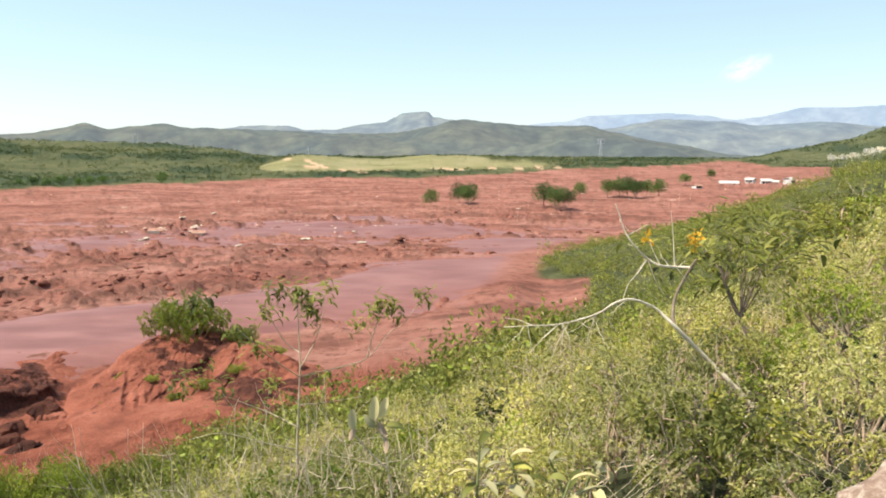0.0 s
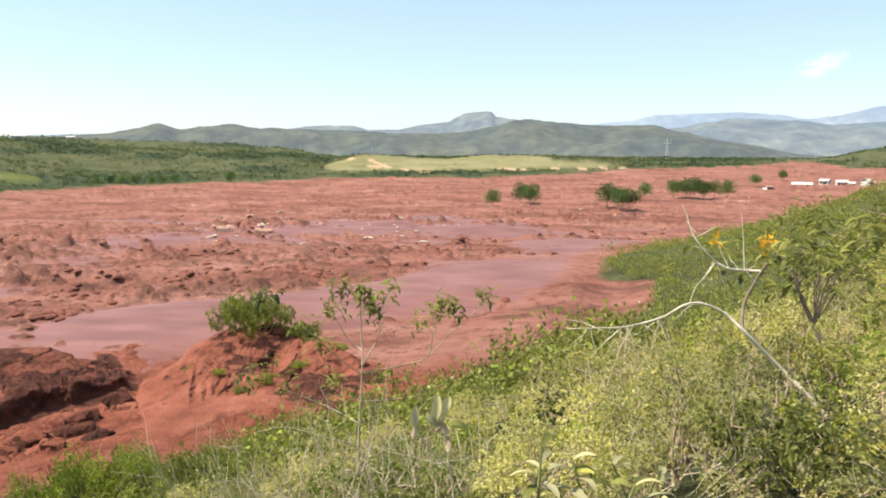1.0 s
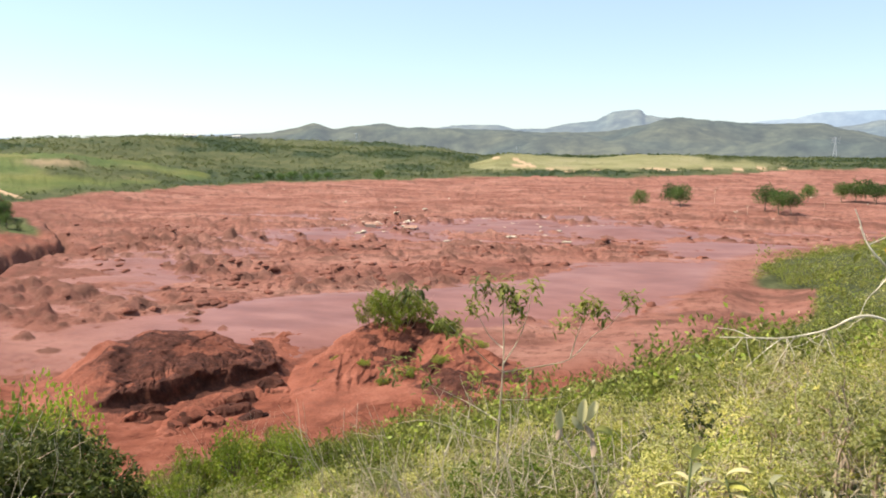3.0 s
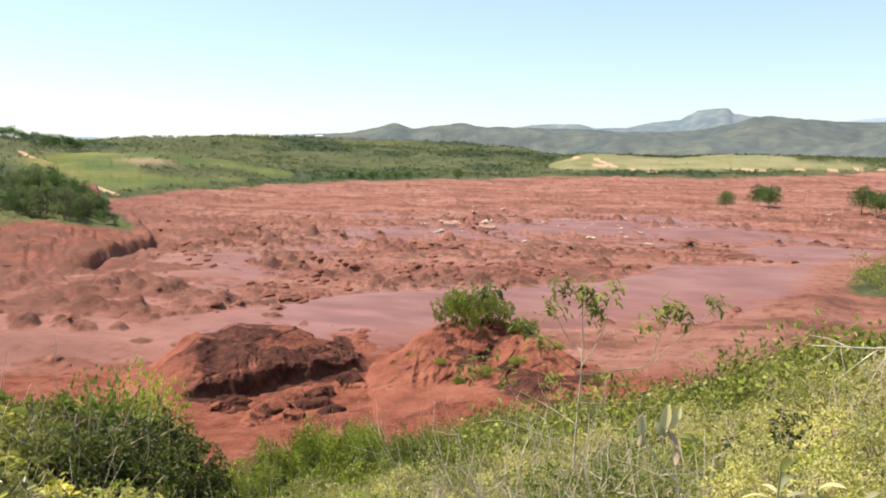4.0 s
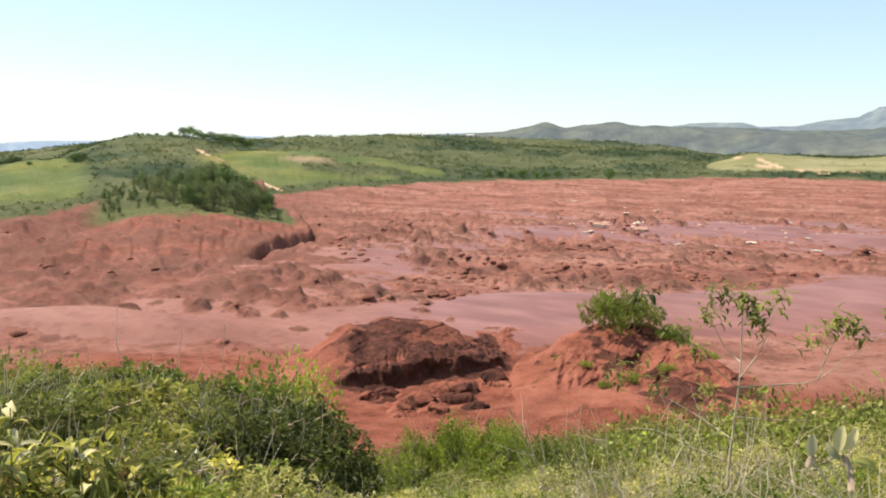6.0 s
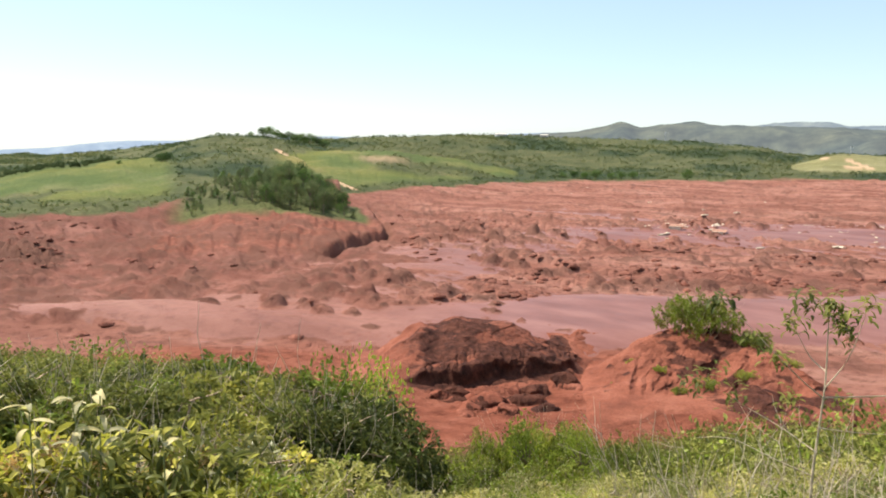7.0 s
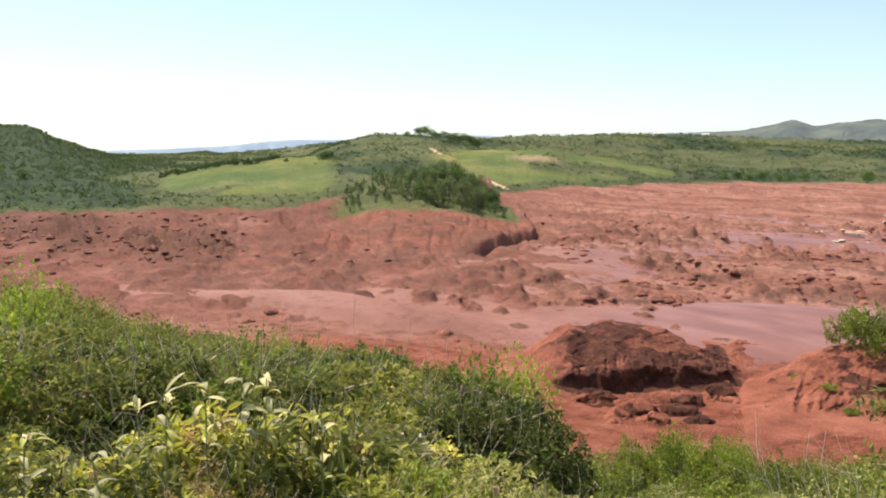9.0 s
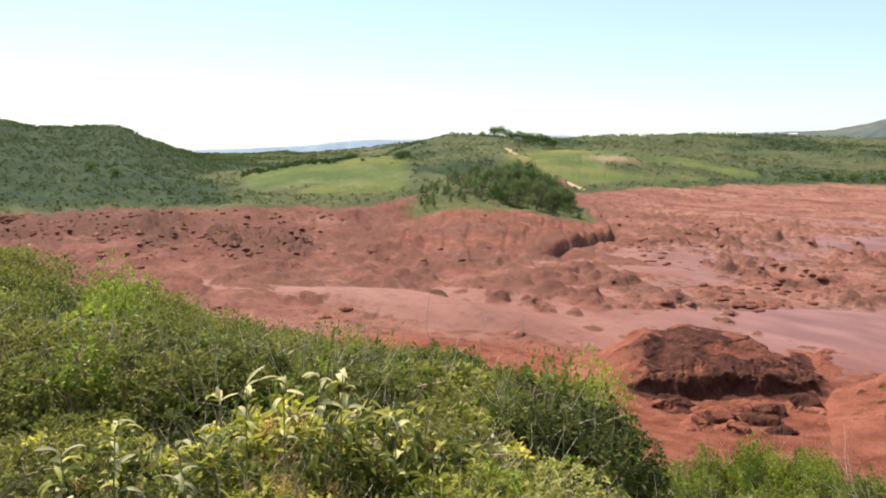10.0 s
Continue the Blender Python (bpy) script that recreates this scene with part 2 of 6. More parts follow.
def curve(points, a):
    """A smooth line through a few (bearing, value) pairs."""
    p = np.array(sorted(points), float)
    k = np.interp(a, p[:, 0], np.arange(len(p)))
    i = np.clip(k.astype(int), 0, len(p) - 2)
    f = k - i
    f = 0.5 * f + 0.5 * f * f * (3 - 2 * f)
    return p[i, 1] * (1 - f) + p[i + 1, 1] * f


def to_line(x, y, line):
    """Distance to a line in plan, and on which side of it (positive: right of its way)."""
    best, sign = np.full(x.shape, 1e9), np.ones(x.shape)
    for (ax, ay), (bx, by) in zip(line, line[1:]):
        dx, dy = bx - ax, by - ay
        t = np.clip(((x - ax) * dx + (y - ay) * dy) / (dx * dx + dy * dy), 0, 1)
        d = np.hypot(x - ax - t * dx, y - ay - t * dy)
        near = d < best
        best = np.where(near, d, best)
        sign = np.where(near, np.where(dx * (y - ay) - dy * (x - ax) < 0, 1.0, -1.0), sign)
    return best, sign


def plan(az, r):
    a = radians(az)
    return -r * math.sin(a), r * math.cos(a)


def mesh_of(name, verts, faces, mats=(), smooth_faces=False, index=None):
    me = bpy.data.meshes.new(name)
    verts, faces = np.asarray(verts, np.float32), np.asarray(faces, np.int32)
    k = faces.shape[1]
    me.vertices.add(len(verts))
    me.vertices.foreach_set("co", verts.ravel())
    me.loops.add(faces.size)
    me.loops.foreach_set("vertex_index", faces.ravel())
    me.polygons.add(len(faces))
    me.polygons.foreach_set("loop_start", np.arange(0, faces.size, k, dtype=np.int32))
    me.polygons.foreach_set("use_smooth", np.full(len(faces), smooth_faces))
    if index is not None:
        me.polygons.foreach_set("material_index", np.asarray(index, np.int32))
    for m in mats:
        me.materials.append(m)
    me.update(calc_edges=True)
    me.validate()
    return me


# ---- the land ----
SHORE = [(-900, -200), (-400, -120), (-140, -14), (-96, 30), (-68, 51), (-52, 52), (-38, 44), (-25, 58), (-13, 69), (0, 88), (9, 112), (18, 160), (62, 218), (130, 300), (190, 385), (330, 520), (620, 720)]
FAR_SHORE = [(-180, 900), (-60, 900), (-34, 800), (-23.7, 804), (-20.4, 1050), (-17, 800), (-13, 740), (-9, 690), (-5, 597), (-0.7, 530), (6, 510), (12.7, 519), (18.6, 484), (27, 464), (30, 440), (39, 372), (42.5, 350), (47, 310), (55, 288), (58, 244), (62, 228), (71.6, 226), (75, 242), (77, 246), (79, 252), (85, 258), (100, 320), (180, 900)]
# crests: distance, whether it is pasture, and height angle along the bearing
CRESTS = [
    (750, 1, [(-30, -2.6), (-12, -1.95), (-9, -1.8), (-7, -1.5), (-2.8, -1.25), (1, -1.2), (4.4, -1.43), (7.7, -1.3), (11, -1.1), (13.4, -1.7), (16, -2.3), (20, -2.9)]),
    (900, 0, [(8, -2.4), (11, -1.7), (13.4, -1.2), (16, -0.65), (20, -0.3), (25, -0.12), (29.9, -0.02), (34, 0.17), (38, 0.05), (42, 0.0), (46, -0.12), (50, -0.3), (54, -0.25), (58, -0.6), (62, -1.05), (66, -1.5), (72, -2.5)]),
    (480, 1, [(27, -3.6), (30.3, -3.25), (34, -2.5), (37.8, -1.8), (41.8, -1.25), (45.8, -1.25), (48.7, -1.45), (52, -1.6), (56, -1.6), (60, -2.2), (66, -4)]),
    (420, 1, [(78, -4.6), (71.5, -4.0), (68.7, -2.97), (64.2, -2.27), (60, -1.8), (57.5, -1.75), (54, -1.5), (51, -1.7), (46, -2.6), (42, -3.6)]),
    (820, 0, [(180, 1.0), (110, 1.6), (95, 1.3), (90, 1.1), (84.7, 0.85), (82.8, 0.46), (79.8, 0.48), (77.7, 0.5), (75.5, -0.45), (73.7, -1.1), (71.8, -1.9), (68, -3)]),
    (520, 0, [(120, 0.4), (95, -0.2), (87, -0.1), (84, -0.6), (80, -1.3), (77, -2.2), (74, -3.3), (71, -4.4)]),
    (560, 0, [(60.5, -2.6), (58.4, -1.15), (56, -0.5), (54.2, -0.22), (51, -0.25), (48, -0.6), (45.5, -1.2), (43, -2.4)]),
    (1500, 0, [(84, -2), (78, -0.8), (74, -1.0), (71.8, -1.4), (69, -0.98), (66.6, -0.78), (64.2, -0.98), (61, -0.6), (57, -0.3), (50, -0.4), (44, -1.6)]),
    (1300, 0, [(-17, -1.75), (-22.2, -0.95), (-24.4, -0.44), (-27.7, 0.2), (-29.9, 0.9), (-36, 1.6), (-180, 1.5)]),
]
POOL = [plan(a, r) for a, r in ((86, 205), (80, 158), (70, 128), (60, 116), (49, 100), (38, 100), (30, 103), (20, 109), (14, 114), (8, 124), (1, 138), (-5, 160), (-7.5, 178))]
CHANNEL = [plan(a, r) for a, r in ((48, 130), (45.5, 140), (38, 172), (30, 190), (24, 200), (17, 222), (10, 222), (6, 238), (2, 215))]
TRACKS = [[plan(a, r) for a, r in line] for line in (
    ((12.2, 585), (9, 600), (6, 560), (3, 590), (-2, 600), (-6, 640), (-9, 690)),
    ((12, 690), (10, 660), (9, 610)),
    ((50.2, 462), (49.5, 440), (48.9, 425), (48.3, 412)),
    ((45.6, 352), (44.6, 336)))]
PALE = [[plan(a, r) for a, r in line] for line in (((65, 146), (62, 147), (59, 152)), ((38, 262), (34.5, 285), (31, 300)))]


# the cracked edge of the wooded knoll, from its foot inland
EDGE = [plan(a, r) for a, r in ((51.5, 146), (46.9, 162), (45.6, 172), (43.9, 183), (42.6, 190), (42.2, 198), (42.4, 207), (42.9, 221), (43.8, 245), (45, 275))]


def scarp(r):
    return np.interp(r, [150, 163, 173, 184, 190, 206, 221, 245, 275], [50.5, 46.8, 45.6, 43.9, 42.6, 42.4, 42.8, 43.6, 45])


def boulders(x, y, cell, shift):
    """Height of loose lumps, one in each cell of a jittered grid."""
    gx, gy = np.floor(x / cell).astype(int), np.floor(y / cell).astype(int)
    t = lambda i, j: TABLE[i & 255, j & 255]
    best = np.zeros(x.shape)
    for i in (-1, 0, 1):
        for j in (-1, 0, 1):
            px, py = gx + i, gy + j
            k = t(px + 57 + shift, py + shift)
            d2 = (x - (px + t(px + shift, py)) * cell) ** 2 + (y - (py + t(px, py + shift + 91)) * cell) ** 2
            rho = cell * (0.12 + 0.48 * k ** 2.5)
            best = np.maximum(best, rho * np.sqrt(np.clip(1 - d2 / rho ** 2, 0, 1)))
    return best


def land(az, r):
    """Height and cover of the ground at bearing az (degrees) and distance r."""
    x, y = -r * np.sin(np.radians(az)), r * np.cos(np.radians(az))
    d, side = to_line(x, y, SHORE)
    inland = d * side
    # mud flat: rough earth, drowned by slurry up to a level of its own
    wx, wy = x + 5 * (fbm(x / 9 + 3, y / 9, 3) - 0.5), y + 5 * (fbm(x / 9, y / 9 + 40, 3) - 0.5)
    pool = 1 - smooth(6, 20, to_line(x, y, POOL)[0] * (1 + 1.6 * smooth(40, 54, az)) * (0.72 + 0.28 * smooth(4, 16, az)) + 12 * (fbm(x / 26, y / 26, 2) - 0.5))
    chan = 1 - smooth(4, 30, to_line(x, y, CHANNEL)[0] + 14 * (fbm(x / 30 + 9, y / 30, 3) - 0.5))
    calm = smooth(37, 46, az) * smooth(105, 125, r)
    far = smooth(225, 300, r)
    crowd = smooth(0.4, 0.6, fbm(x / 26 + 2, y / 14 + 9, 3) + 0.14 * np.exp(-((r - 128 - 0.9 * az) / 22.0) ** 2) + 0.2 * np.exp(-((r - 185) / 36.0) ** 2 - ((az - 14) / 17.0) ** 2)) * (1 - 0.3 * calm) * (1 - 0.55 * far) * smooth(80, 92, r) * (1 - 0.8 * pool * (1 - smooth(20, 34, az))) * (1 - smooth(-26, -8, inland))
    lump = ((0.62 + 0.45 * chan) * boulders(wx, wy, 3.4, 0) + 0.28 * boulders(wx, wy, 6.2, 13) * smooth(0.5, 0.62, fbm(x / 19 + 30, y / 19, 2))) * crowd
    lump = lump + np.clip(fbm(wx / 1.9, wy / 1.9, 3, 0.6) - 0.47, 0, 1) * 1.5 * (0.25 + 0.75 * crowd)
    flow = fbm((x * 0.9 + y * 0.4) / 60, (y * 0.9 - x * 0.4) / 20 + 50, 4)
    flow2 = fbm((x * 0.95 - y * 0.3) / 45 + 20, (y * 0.95 + x * 0.3) / 11 + 10, 4)
    lobes = 0.6 * smooth(0.5, 0.52, flow) * smooth(105, 150, r) + 0.5 * smooth(0.53, 0.55, flow2) * smooth(120, 170, r) + 0.5 * smooth(0.44, 0.455, flow2) * smooth(180, 230, r)
    folds = np.clip(1 - 5 * np.abs(fbm(wx / 16 + 70, wy / 7, 4) - 0.5), 0, 1) * smooth(98, 120, r) * (1 - smooth(260, 340, r)) * (0.35 + 0.65 * smooth(30, 42, az))
    level_river = 1.1 * (1 - smooth(2.5, 7.5, to_line(x, y, POOL)[0] + 5 * (fbm(x / 12, y / 12, 3) - 0.5))) * smooth(44, 50, az)
    rough = (0.75 + 0.45 * calm) * folds + 0.5 * (fbm(wx / 3.2, wy / 3.2, 3) - 0.5) + 0.7 * (fbm(x / 60, y / 60, 3) - 0.5) + 1.1 * (fbm(wx / 14, wy / 7, 4) - 0.5) + lobes + lump
    level = -0.36 + level_river + (1.25 - 0.4 * smooth(20, 34, az) - 0.45 * smooth(38, 44, az)) * pool + chan * (0.95 + 0.3 * (1 - smooth(24, 36, az)) + 1.9 * (fbm((x * 0.9 + y * 0.4) / 20 + 4, (y * 0.9 - x * 0.4) / 5 + 2, 4) - 0.5)) + 0.4 * smooth(85, 100, r) * (1 - smooth(240, 320, r)) + 0.9 * (fbm(x / 34 + 40, y / 20 + 3, 3) - 0.5) + 0.3 * np.exp(-((r - 190) / 45.0) ** 2) * (1 - smooth(30, 42, az))
    level = level - 1.2 * smooth(52, 60, az) * smooth(150, 175, r) - 1.0 * smooth(-6, 6, inland) * (1 - 0.8 * smooth(122, 142, r) * (1 - smooth(20, 30, az))) - 0.9 * calm * smooth(118, 134, r) - 0.9 * smooth(300, 380, r) - 0.8 * (1 - smooth(82, 92, r))
    wet = smooth(-0.04, 0.14, level - rough)
    z = np.maximum(rough, level) * 0.9 - 0.1
    rim = np.exp(-((flow - 0.505) / 0.007) ** 2) * smooth(105, 150, r) + np.exp(-((flow2 - 0.535) / 0.009) ** 2) * smooth(120, 170, r) + np.exp(-((flow2 - 0.445) / 0.008) ** 2) * smooth(180, 230, r)
    # dark earth on lumps, plus shade painted along scarp rims and folds
    stain_shade = np.clip(0.55 * np.clip(rim, 0, 1) * smooth(0.4, 0.6, fbm(x / 25, y / 25 + 70, 3)) + 0.75 * smooth(0.12, 0.5, lump) * smooth(0.3, 0.6, fbm(x / 9 + 33, y / 6, 3)), 0, 0.9) * (1 - wet) * smooth(78, 100, r)
    stain_shade = np.maximum(stain_shade, 0.5 * smooth(0.55, 0.95, folds) * (1 - wet) * smooth(0.42, 0.58, fbm(x / 12 + 9, y / 12, 3)))
    drawn = fbm(az / 2.4 + 0.02 * r, r / 5.5 + 0.35 * az, 4, 0.6)
    stain_shade = np.maximum(stain_shade, 0.6 * smooth(0.53, 0.63, drawn) * (1 - wet) * calm * (1 - smooth(225, 245, r)))
    stain_shade = np.maximum(stain_shade, 0.7 * smooth(0.55, 0.68, fbm(x / 7 + 60, y / 4.5, 5, 0.65)) * (1 - wet) * smooth(80, 105, r) * (1 - 0.5 * far))
    # broken dark earth below the far left bank, a grey heap beside it, ledges beyond
    broken = np.exp(-((az - 68.6) / 4.4) ** 4 - ((r - 176 - 2.0 * (az - 68.6)) / 15.0) ** 2)
    heap = np.exp(-((az - 75.6) / 2.4) ** 2 - ((r - 196) / 22.0) ** 2)
    crags = np.clip(fbm(x / 2.6, y / 2.6 + 30, 4, 0.7) - 0.42, 0, 1)
    z = z + broken * (0.4 + 6.5 * crags) + heap * (1.6 + 7.0 * np.clip(fbm(x / 9, y / 3 + 30, 4, 0.6) - 0.4, 0, 1))
    ledge = smooth(72, 76, az) * smooth(165, 195, r)
    z = z + ledge * 0.6 * (smooth(0.47, 0.5, fbm(x / 20 + 2, y / 40, 4)) + smooth(0.54, 0.57, fbm(x / 20 + 2, y / 40, 4)))
    stain_shade = np.maximum(stain_shade, 0.95 * smooth(0.25, 0.6, broken + 1.3 * (fbm(x / 2.6, y / 2.6 + 30, 4, 0.7) - 0.5)))
    stain_shade = np.maximum(stain_shade, 0.95 * smooth(0.25, 0.5, heap + 0.6 * (fbm(x / 9, y / 3 + 30, 4) - 0.5)))
    stain_shade = np.maximum(stain_shade, 0.95 * ledge * smooth(0.41, 0.49, fbm(x / 7 + 4, y / 22, 5, 0.6)))
    damp = 1 - smooth(84, 96, r + 10 * smooth(28, 8, az) + 8 * (fbm(x / 9, y / 9, 3) - 0.5))
    # the banks that rise to the far shore
    shore = 0.955 * curve(FAR_SHORE, az)
    beyond = r - shore * (1 + 0.03 * (fbm(x / 35, y / 35, 4) - 0.5))
    z = z + 1.0 * smooth(-70, 0, beyond) * smooth(25, 34, az) + 1.0 * smooth(-60, 0, beyond)
    bank = smooth(55, 60, az) * (1 - smooth(73, 76, az))
    z = z + 2.4 * smooth(-34, 0, beyond) * (1 - smooth(0, 110, beyond)) * bank - lump * 0.75 * bank * smooth(-44, -24, beyond) * (1 - smooth(-5, 5, beyond))
    pale = 0.85 * bank * smooth(-40, -24, beyond + 12 * (fbm(x / 16, y / 16, 3) - 0.5)) * (0.6 + 0.4 * smooth(0.35, 0.6, fbm(x / 30, y / 30, 3)))
    pale = np.maximum(pale, 0.8 * calm)
    pale = np.maximum(pale, 0.7 * calm * smooth(0.38, 0.58, fbm(x / 26 + 5, y / 14 + 2, 3)))
    for line in PALE:
        pale = np.maximum(pale, 1 - smooth(0.6, 3.0, to_line(x, y, line)[0] + 2.5 * (fbm(x / 8, y / 8, 3) - 0.5)))
    # wooded knoll on its bank of red earth
    wob = 14 * (fbm(x / 28, y / 28, 4) - 0.5)
    gap, hand = to_line(x, y, EDGE)
    past = -gap * hand
    torn = past + 2.2 * (fbm(x / 5, y / 5, 3) - 0.5)
    fade = 1 - smooth(52.5, 59.5, az + 0.12 * (r - 200) * (r < 200))
    win, slow = smooth(-0.5, 0.6, torn) * fade * (1 - smooth(236, 262, r)), smooth(0.0, 24.0, past) * fade
    rk = r + wob
    step = 0.45 * smooth(150, 184, rk) + 0.25 * smooth(172, 180, rk) + 0.3 * smooth(184, 206, rk)
    knoll = (1.9 * win * smooth(155, 168, rk) + 2.5 * slow * step + 6.0 * smooth(205, 262, rk) * slow) * (1 - 0.75 * smooth(270, 345, rk))
    wet = wet * (1 - smooth(0.3, 1.5, knoll))
    z = z - lump * 0.8 * smooth(0.3, 2, knoll)
    pale = np.maximum(pale, 0.8 * smooth(0.6, 2, knoll) * smooth(0.35, 0.55, fbm(x / 18 + 5, y / 18, 3)))
    gullies = np.clip(0.5 - np.abs(fbm(az / 1.5, r / 34, 4) - 0.5) * 5, 0, 1) * 1.2
    z = z + knoll - gullies * smooth(0.4, 2.5, knoll) * (1 - smooth(196, 206, rk))
    trench = np.exp(-((torn + 0.7) / 1.1) ** 2) * smooth(160, 168, r) * (1 - smooth(226, 240, r))
    z = z - 1.5 * trench
    # painted dark line for an undercut toe, colour only
    slump_shade = np.exp(-((rk - 176 - 12 * (fbm(az / 2.2, r / 50, 3) - 0.5)) / 2.6) ** 2) * smooth(43, 46, az) * (1 - smooth(60, 64, az)) * smooth(0.42, 0.5, fbm(az / 1.4 + 3, r / 60, 3))
    # shade of crack, toe and gullies painted into the colour
    stain_shade = np.maximum(stain_shade, np.maximum(0.85 * trench, 0.75 * slump_shade))
    stain_shade = np.maximum(stain_shade, 0.5 * smooth(0.4, 1.0, gullies) * smooth(0.6, 2, knoll) * (1 - smooth(196, 206, rk)))
    kgreen = smooth(2.5, 5, past) * (1 - smooth(56, 58, az + wob * 0.1)) * smooth(203, 210, rk) * (1 - smooth(262, 300, rk))
    # hills
    hill, pasture = np.zeros_like(z), np.zeros_like(z)
    for r0, grassy, line in CRESTS:
        top = EYE + r0 * np.tan(np.radians(curve(line, az)))
        rise = smooth(0, 1, (r - shore) / np.maximum(r0 - shore, 60)) * (1 - 0.8 * smooth(0, 1, (r - r0) / (0.4 * r0)))
        rough = (fbm(x / 120 + r0, y / 120, 4) - 0.5) * (0.25 if grassy else 0.55) * np.maximum(top, 0) * (1 - smooth(0.75, 1.0, rise))
        h = top * rise + rough * smooth(0, 0.3, rise)
        pasture = np.where((h > hill) & (r > shore), grassy * smooth(0.3, 2.5, h) * (1 - smooth(1.0, 1.12, r / r0)) * (1 - smooth(49, 51, az) * (1 - smooth(56.5, 58.5, az))), pasture)
        hill = np.maximum(hill, h)
    z = z + np.maximum(hill, 0) - 95 * smooth(1000, 3600, r)
    veg = np.maximum(smooth(-2, 3, beyond), kgreen)
    wood = smooth(0.44, 0.6, fbm(x / 60 + 12, y / 60, 5, 0.6) + 0.25 * smooth(70, 75, az) + 0.1 * smooth(50, 52, az) * (1 - smooth(57, 60, az)) - 0.02) * smooth(0, 25, beyond) * (1 - 0.8 * np.clip(pasture, 0, 1))
    meadow = np.where(r > shore, pasture * smooth(0.36, 0.46, fbm(x / 55 + 3, y / 55, 4) + 0.05), 0.3 * (1 - smooth(216, 228, rk)))
    # the near hillside
    flank = 1 - 0.24 * smooth(30, 200, y)
    up = np.where(inland < 56, 23.3 * (np.clip(inland, 0, 99) / 56) ** 1.4, 23.3 + 2.2 * (1 - np.exp(-(inland - 56) / 45)))
    up = up * flank + 1.3 * (fbm(x / 14, y / 14, 4) - 0.5) * smooth(2, 12, inland) * smooth(2, 10, r)
    z = np.where(inland > 0, np.maximum(up, z * (1 - smooth(0, 10, inland)) + up), z) + 1.5 * smooth(-14, 0, inland) * (1 - smooth(0, 6, inland)) * (1 - smooth(122, 142, r) * (1 - smooth(20, 30, az)))
    bare = 1.5 + 15 * np.exp(-((az + 8.5) / 3.6) ** 2) * smooth(92, 104, r) * (1 - smooth(126, 136, r)) + 3 * fbm(x / 8, y / 8, 3)
    nearveg = smooth(-1, 2, inland - bare)
    veg = np.maximum(veg, nearveg)
    wet = wet * (1 - smooth(-6, 0, inland))
    meadow = np.where(inland > 0, 0, meadow)
    track = np.zeros_like(z)
    for line in TRACKS:
        track = np.maximum(track, 1 - smooth(1.8, 3.2, to_line(x, y, line)[0] + 2 * (fbm(x / 10, y / 10, 3) - 0.5)))
    soil_patch = np.exp(-((az - 42.3) / 2.2) ** 2 - ((r - 438) / 16.0) ** 2) + 0.8 * np.exp(-((az - 6.5) / 1.8) ** 2 - ((r - 590) / 14.0) ** 2)
    track = np.maximum(track, 0.42 * smooth(0.2, 0.95, soil_patch * (0.2 + 1.7 * fbm(x / 7, y / 7, 5, 0.65))))
    return z, dict(wet=wet * (1 - 0.5 * smooth(32, 46, az)), veg=veg, meadow=np.clip(meadow, 0, 1), track=track, stain_shade=np.clip(stain_shade, 0, 1), pale=pale * (1 - wet), straw=0.85 * (1 - smooth(14, 30, az)), earth=np.maximum(damp, 0.4 * smooth(0.5, 2.0, knoll) * (1 - smooth(205, 215, r))) * (1 - wet), wood=np.clip(wood, 0, 1) * (inland < 0))


def ground_z(x, y):
    az, r = np.degrees(np.arctan2(-x, y)), np.hypot(x, y)
    return land(np.atleast_1d(az), np.atleast_1d(r))[0]


def build_ground():
    az = np.concatenate([np.arange(-37, -32, 0.5), np.arange(-32, 87, 0.11), np.arange(87, 93, 0.5), np.arange(93, 323, 3.0)])
    el = np.concatenate([np.arange(30.0, 24.0, -0.2), np.arange(24.0, 1.3, -0.075)])
    r = np.concatenate([np.geomspace(0.02, EYE / math.tan(radians(30)), 90)[:-1], EYE / np.tan(np.radians(el)), np.geomspace(1120, 4950, 50)])
    A, R = np.meshgrid(az, r)
    az180 = (A + 180) % 360 - 180
    z, cover = land(az180, R)
    a = np.radians(A)
    v = np.stack([-R * np.sin(a), R * np.cos(a), z], -1).reshape(-1, 3)
    nr, na = A.shape
    i, j = np.meshgrid(np.arange(nr - 1), np.arange(na), indexing="ij")
    k = (j + 1) % na
    f = np.stack([i * na + j, (i + 1) * na + j, (i + 1) * na + k, i * na + k], -1).reshape(-1, 4)
    me = mesh_of("ground", v, f, [GROUND], True)
    for name, val in cover.items():
        me.attributes.new(name, "FLOAT", "POINT").data.foreach_set("value", val.astype(np.float32).ravel())
    return tagged(new("ground", me), "red mud flood plain between green scrub hills", "ground", kind="structure")


build_ground()


